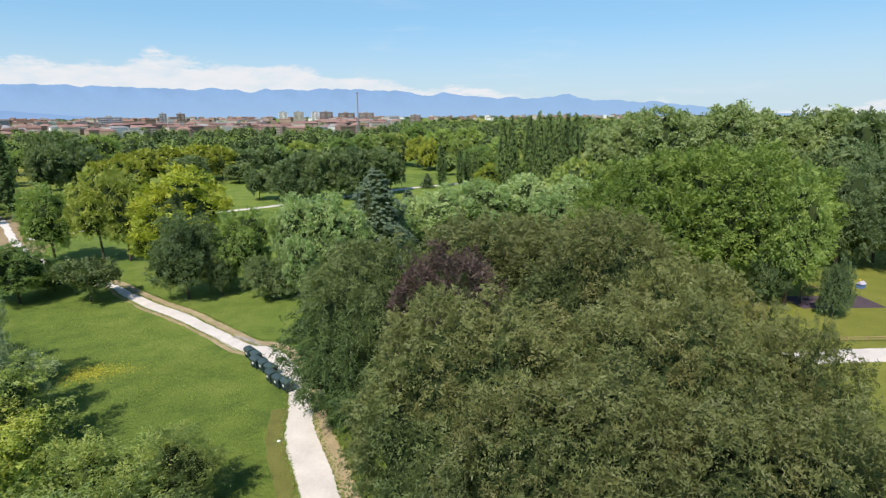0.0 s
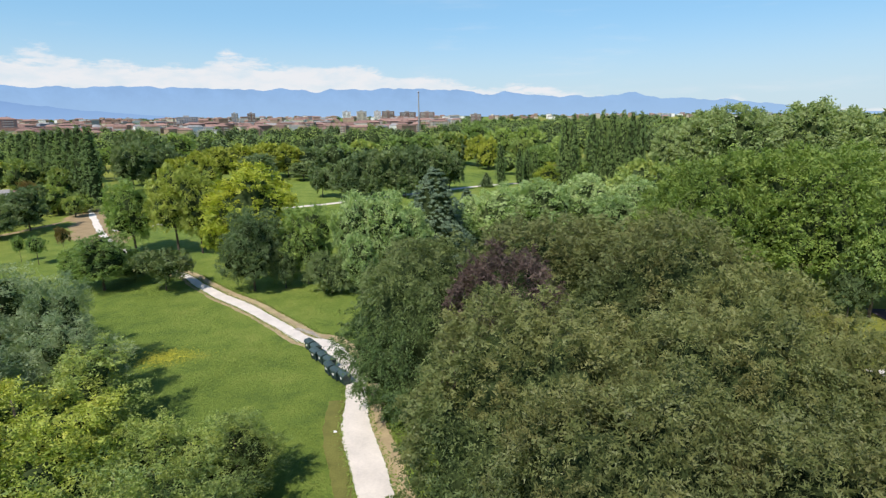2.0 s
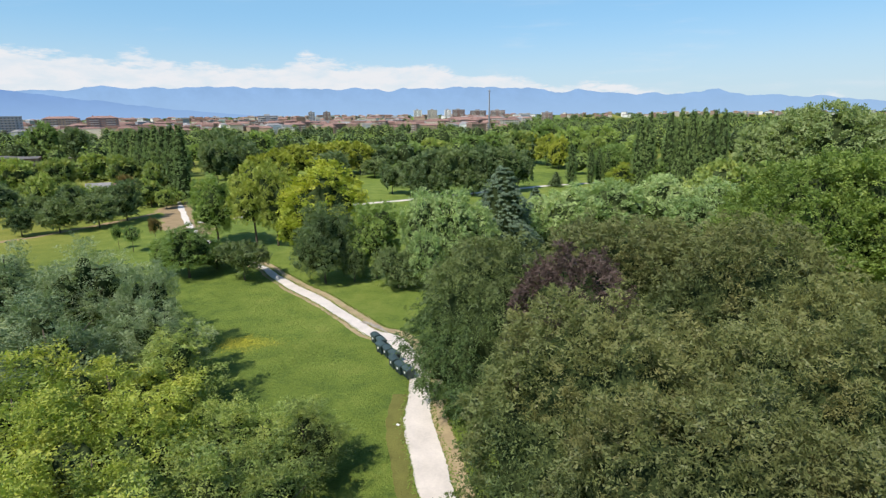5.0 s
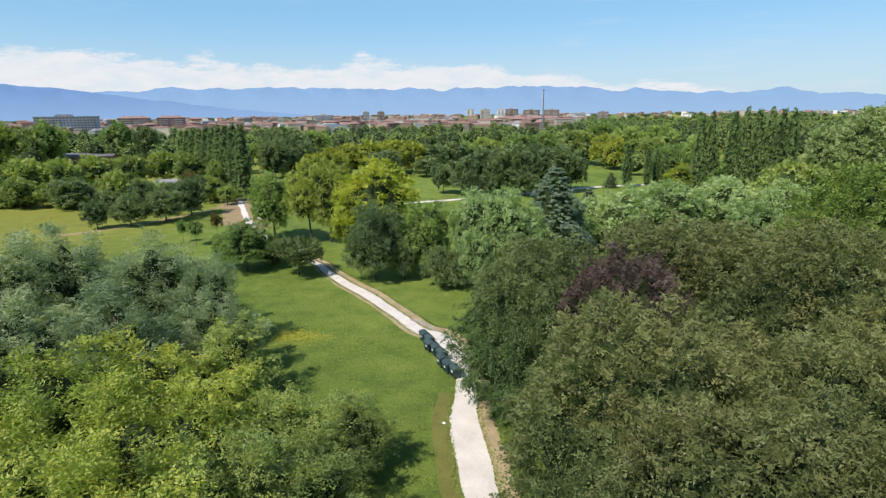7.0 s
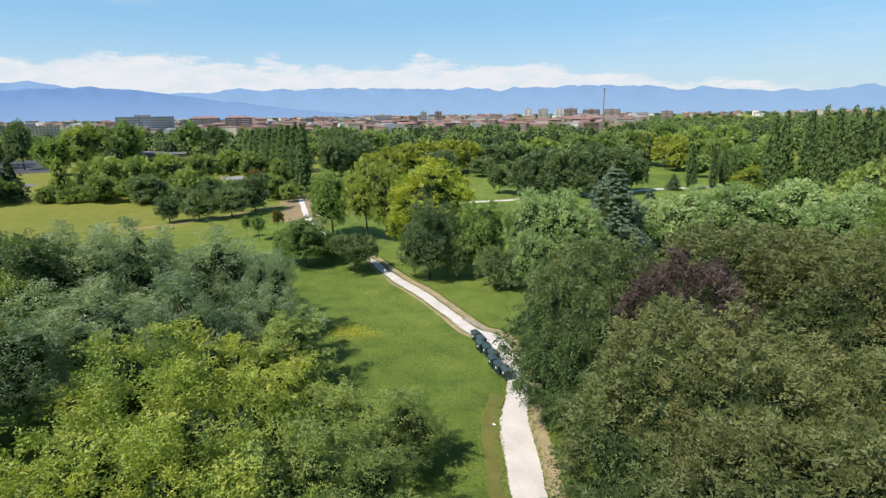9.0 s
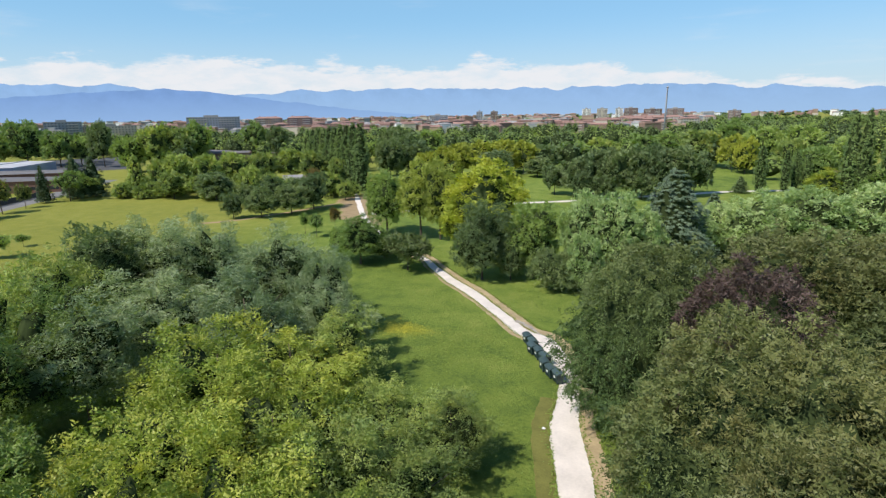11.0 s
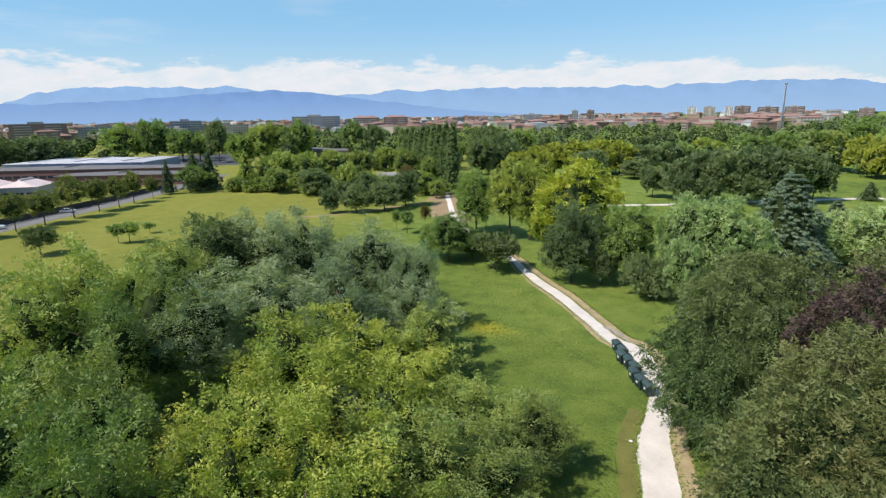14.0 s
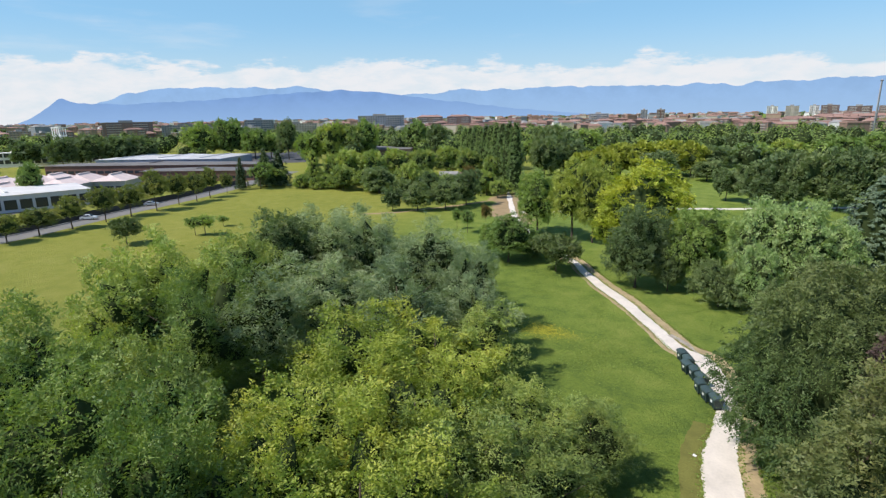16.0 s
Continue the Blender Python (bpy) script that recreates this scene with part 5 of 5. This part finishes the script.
tree("tall_wood", 49.5, 162.6, 23.9, 7.5)
tree("tall_wood", 54.9, 155.6, 27.4, 8.8)
tree("tall_wood", 61.0, 147.9, 28.6, 10.6)
tree("tall_wood", 71.6, 154.2, 26.8, 8.7)
tree("tall_wood", 75.3, 146.8, 29.1, 9.8)
tree("tall_wood", 86.0, 152.4, 27.6, 10.2)
tree("tall_wood", 95.7, 152.4, 24.5, 8.6)
tree("dark_wood", 106.4, 157.4, 27.3, 10.5)
tree("tall_wood", 112.6, 153.0, 27.7, 11.0)
tree("dark_wood", 112.2, 140.8, 27.2, 9.4)
tree("dark_wood", 87.3, 122.0, 20.9, 8.2)
tree("tall_wood", 80.5, 126.6, 18.8, 7.2)
tree("dark_wood", 93.6, 117.2, 20.5, 6.7)
tree("tall_wood", 68.7, 122.0, 19.8, 7.0)
tree("golden_wood", -114.5, 182.0, 12.5, 5.6)
tree("golden_wood", -118.8, 202.8, 13.8, 7.3)
tree("golden_wood", -117.7, 220.5, 14.4, 9.0)
tree("golden_wood", -110.8, 229.7, 15.1, 9.4)
tree("golden_wood", -102.0, 233.7, 15.1, 9.6)
tree("golden_wood", -94.3, 236.9, 14.8, 7.3)
tree("golden_wood", -110.3, 196.1, 11.6, 6.1)
tree("dark_wood", -133.8, 187.1, 17.7, 6.7)
tree("dark_wood", -134.1, 199.1, 18.5, 7.1)
tree("dark_wood", -129.4, 202.1, 15.9, 6.2)
tree("dark_wood", -87.2, 244.9, 12.8, 8.8)
tree("wood", -78.7, 258.3, 13.4, 9.2)
tree("light_wood", -66.1, 272.1, 14.7, 9.7)
tree("wood", -51.9, 285.3, 16.2, 10.2)
tree("light_wood", -27.0, 298.8, 17.8, 10.6)
tree("golden_wood", -11.6, 289.8, 15.7, 7.4)
tree("golden_wood", -24.0, 299.0, 16.6, 9.1)
tree("golden_wood", -5.3, 269.9, 15.7, 5.0)
tree("wood", -41.9, 297.1, 16.8, 10.6)
tree("dark_wood", -83.0, 225.2, 8.8, 6.9)
tree("wood", 17.2, 239.4, 14.1, 7.4)
tree("wood", 50.4, 214.1, 13.7, 6.6)
tree("dark_wood", -100.1, 218.1, 11.8, 9.0)
tree("light_wood", 11.5, 279.8, 14.6, 7.1)
tree("wood", 27.9, 248.4, 17.2, 7.6)
tree("wood", 0.3, 330.0, 18.8, 10.1)
tree("wood", 17.4, 339.6, 19.4, 10.4)
tree("wood", -15.0, 379.7, 21.3, 11.5)
tree("dark_wood", -173.3, 246.7, 20.9, 9.0)
tree("dark_wood", -150.6, 225.9, 18.8, 8.1)
tree("dark_wood", -147.4, 203.8, 16.3, 5.0)
tree("wood", -173.3, 282.6, 18.2, 9.7)
tree("wood", -202.2, 262.7, 11.9, 6.7)
tree("bush", -94.2, 243.9, 10.1, 7.3)
# the row of poplars, the thicket and the lawn trees
tree("poplar", -124.2, 155.9, 25.2, 3.2)
tree("poplar", -130.0, 159.0, 24.9, 3.2)
tree("poplar", -135.9, 162.5, 24.6, 3.2)
tree("poplar", -142.1, 166.4, 24.2, 3.2)
tree("poplar", -148.6, 170.5, 23.9, 3.2)
tree("poplar", -155.6, 175.0, 23.5, 3.3)
tree("poplar", -163.1, 179.9, 23.0, 3.3)
tree("poplar", -171.1, 185.1, 22.6, 3.3)
tree("poplar", -179.7, 190.8, 22.1, 3.3)
tree("poplar", -189.0, 197.0, 21.5, 3.3)
tree("dark_lawn", -125.3, 99.8, 7.0, 3.2)
tree("dark_lawn", -119.8, 104.8, 8.6, 4.8)
tree("dark_lawn", -115.1, 111.7, 8.8, 4.9)
tree("dark_lawn", -115.5, 121.1, 10.9, 5.1)
tree("dark_lawn", -133.4, 122.1, 9.7, 4.8)
tree("dark_lawn", -159.4, 120.7, 9.8, 7.3)
tree("dark_lawn", -135.9, 113.3, 7.5, 3.5)
tree("dark_lawn", -127.4, 127.4, 8.7, 4.7)
tree("small_tree", -87.4, 92.2, 5.6, 1.8)
tree("small_tree", -92.4, 93.7, 5.1, 1.2)
tree("rust", -90.5, 102.2, 5.2, 1.4)
tree("rust", -139.6, 148.3, 9.0, 3.0, "small brown-leaved tree beside the old house")
tree("light_wood", -194.3, 123.6, 12.1, 4.6)
tree("light_wood", -189.0, 128.2, 14.3, 6.9)
tree("light_wood", -182.3, 134.0, 13.6, 6.9)
tree("light_wood", -181.2, 147.7, 13.7, 7.1)
tree("light_wood", -176.2, 157.4, 13.4, 6.6)
tree("light_wood", -172.5, 168.9, 13.9, 7.4)
tree("light_wood", -157.9, 167.7, 13.5, 5.9)
tree("light_wood", -176.2, 116.3, 9.5, 5.3)
tree("light_wood", -169.8, 121.8, 7.4, 5.3)
tree("light_wood", -125.3, 141.5, 8.7, 4.4)
tree("light_wood", -118.1, 139.1, 6.0, 2.8)
tree("light_wood", -138.8, 159.9, 11.8, 4.3)
tree("light_wood", -156.9, 133.2, 10.5, 4.8)
tree("small_poplar", -195.5, 115.4, 14.7, 2.7)
tree("small_poplar", -207.1, 120.3, 14.1, 1.4)
tree("fir", -210.1, 91.3, 12.8, 2.6)
tree("fir", -211.2, 102.0, 15.7, 4.5)
tree("fir", -210.1, 107.7, 14.8, 4.8)
tree("small_tree", -205.9, 97.1, 10.3, 5.1)
tree("small_tree", -209.6, 105.4, 8.4, 4.6)
tree("lawn_tree", -159.4, 12.3, 6.8, 3.9)
tree("lawn_tree", -164.4, 19.2, 7.1, 4.0)
tree("lawn_tree", -168.3, 26.8, 8.5, 4.2)
tree("lawn_tree", -172.5, 35.5, 9.9, 3.7)
tree("lawn_tree", -177.0, 43.0, 9.4, 4.2)
tree("lawn_tree", -182.2, 51.5, 12.3, 4.5)
tree("lawn_tree", -188.5, 60.2, 10.3, 3.6)
tree("lawn_tree", -191.6, 67.1, 10.2, 3.4)
tree("lawn_tree", -197.7, 73.9, 10.6, 3.4)
tree("lawn_tree", -203.1, 82.4, 7.7, 2.3)
tree("rust_green", -136.8, 31.7, 5.9, 3.6)
tree("small_tree", -133.0, 47.9, 4.9, 2.7)
tree("small_tree", -134.9, 46.2, 4.6, 2.0)
tree("small_tree", -140.8, 55.5, 2.9, 1.5)
tree("oak", -239.3, 27.5, 14.0, 4.5)
tree("dark_wood", -418.0, 48.9, 15.9, 10.2)
tree("dark_wood", -395.9, 62.8, 19.2, 10.0)
tree("dark_wood", -393.5, 76.6, 19.8, 10.2)
tree("dark_wood", -390.6, 90.6, 18.1, 10.5)
tree("dark_wood", -386.9, 105.4, 18.0, 10.7)
tree("wood", -395.1, 145.6, 25.4, 13.6)
tree("wood", -388.5, 162.7, 27.8, 11.9)
tree("wood", -363.8, 169.1, 21.3, 9.6)
tree("dark_wood", -336.2, 179.8, 26.3, 7.4)
tree("light_wood", -279.5, 177.8, 23.9, 9.8)
tree("wood", -276.8, 199.8, 25.8, 10.2)
tree("light_wood", -274.3, 185.8, 22.2, 9.9)
tree("wood", -286.3, 166.7, 18.7, 8.2)
tree("wood", -286.9, 251.3, 24.6, 9.6)
tree("dark_wood", -263.4, 247.5, 21.7, 7.3)
tree("wood", -359.2, 178.7, 18.2, 7.8)

# low bushes that close the thicket
rng = random.Random(21)
for i in range(46):
    u, v = rng.random(), rng.uniform(-1, 1)
    x, y = -206 + 84 * u + v * 9, 114 + 46 * u + v * -12
    tree("thicket", x, y, rng.uniform(3.5, 6.5), rng.uniform(3.0, 5.0), group="thicket bushes", name="bush")


# ---- woods in the distance ----
def distant_woods(name, mat, seed, count, where, label, lo=9, hi=17, far=1500, size=1.0, per=90, leaf=2.4):
    """Very many far trees: lumps of big leaf clumps, past counting."""
    rng = np.random.default_rng(seed)
    p = []
    while len(p) < count:
        a, d = rng.uniform(-46, 98), math.sqrt(rng.uniform(0, 1)) * far
        if d < 240 or not where(a, d, rng):
            continue
        x, y = at(a, d)
        p.append((x, y, rng.uniform(lo, hi), rng.uniform(4, 7) * size))
    p = np.array(p)
    k = len(p)
    n = unit(rng.normal(size=(k, per, 3)) + np.array([0, 0, 0.5]))
    lump = 1 + 0.25 * rng.normal(size=(k, per, 1))
    c = np.stack([p[:, 0], p[:, 1], p[:, 2] * 0.55], 1)[:, None, :]
    rad = np.stack([p[:, 3], p[:, 3], p[:, 2] * 0.45], 1)[:, None, :]
    pos = c + n * rad * np.clip(lump, 0.6, 1.25)
    q = leaf_cloud(rng, pos.reshape(-1, 3), (n + np.array([0, 0, 0.4])).reshape(-1, 3), leaf * size, leaf * 0.85 * size, 0.0, 0.2 * n.reshape(-1, 3), 0.45)
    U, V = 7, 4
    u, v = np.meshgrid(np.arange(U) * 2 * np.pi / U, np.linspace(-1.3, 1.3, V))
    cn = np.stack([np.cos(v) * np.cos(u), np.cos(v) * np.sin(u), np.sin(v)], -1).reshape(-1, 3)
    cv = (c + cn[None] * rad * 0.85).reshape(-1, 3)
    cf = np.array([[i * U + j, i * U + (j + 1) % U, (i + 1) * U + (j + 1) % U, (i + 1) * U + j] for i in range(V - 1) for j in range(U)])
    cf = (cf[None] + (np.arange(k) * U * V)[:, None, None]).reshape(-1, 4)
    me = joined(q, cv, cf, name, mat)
    tagged(new(name, me), label, "trees", kind="stuff")


def open_ground(a, d):
    """Lawns, yards and the town's streets stay clear."""
    x, y = at(a, d)
    if -100 < x < -55 and y < 245 or -25 < x < 25 and y < 250:
        return True
    if abs((x + 232) * 0.64 + (y - 304) * 0.77) < 70 and abs((x + 232) * 0.77 - (y - 304) * 0.64) < 16:
        return True
    return (a > 56 and d < 400) or (42 < a <= 56 and d < 300)


def near_wood(a, d, rng):
    return not open_ground(a, d) and d < (880 if a < 5 else 720) and (a < 56 or rng.random() < 0.6)


def town_wood(a, d, rng):
    if open_ground(a, d):
        return False
    return d >= 720 and (rng.random() < 0.4 or a < 5)


distant_woods("woods_green", LEAF["shade"], 1, 520, near_wood, "dense green wood in the distance", 8, 16, per=190, leaf=1.15)
distant_woods("woods_dark", LEAF["dark"], 2, 520, near_wood, "dark green wood in the distance", 8, 16, per=190, leaf=1.15)
distant_woods("woods_light", LEAF["robinia"], 3, 110, near_wood, "light green wood in the distance", 8, 16, per=190, leaf=1.15)
distant_woods("woods_town", LEAF["shade"], 4, 900, town_wood, "green trees between the roofs of the town", 7, 15)
distant_woods("woods_plain", LEAF["dark"], 5, 700, lambda a, d, rng: d > 1500, "dark tree belts on the far plain", 9, 15, 4200, 3.2, 40)
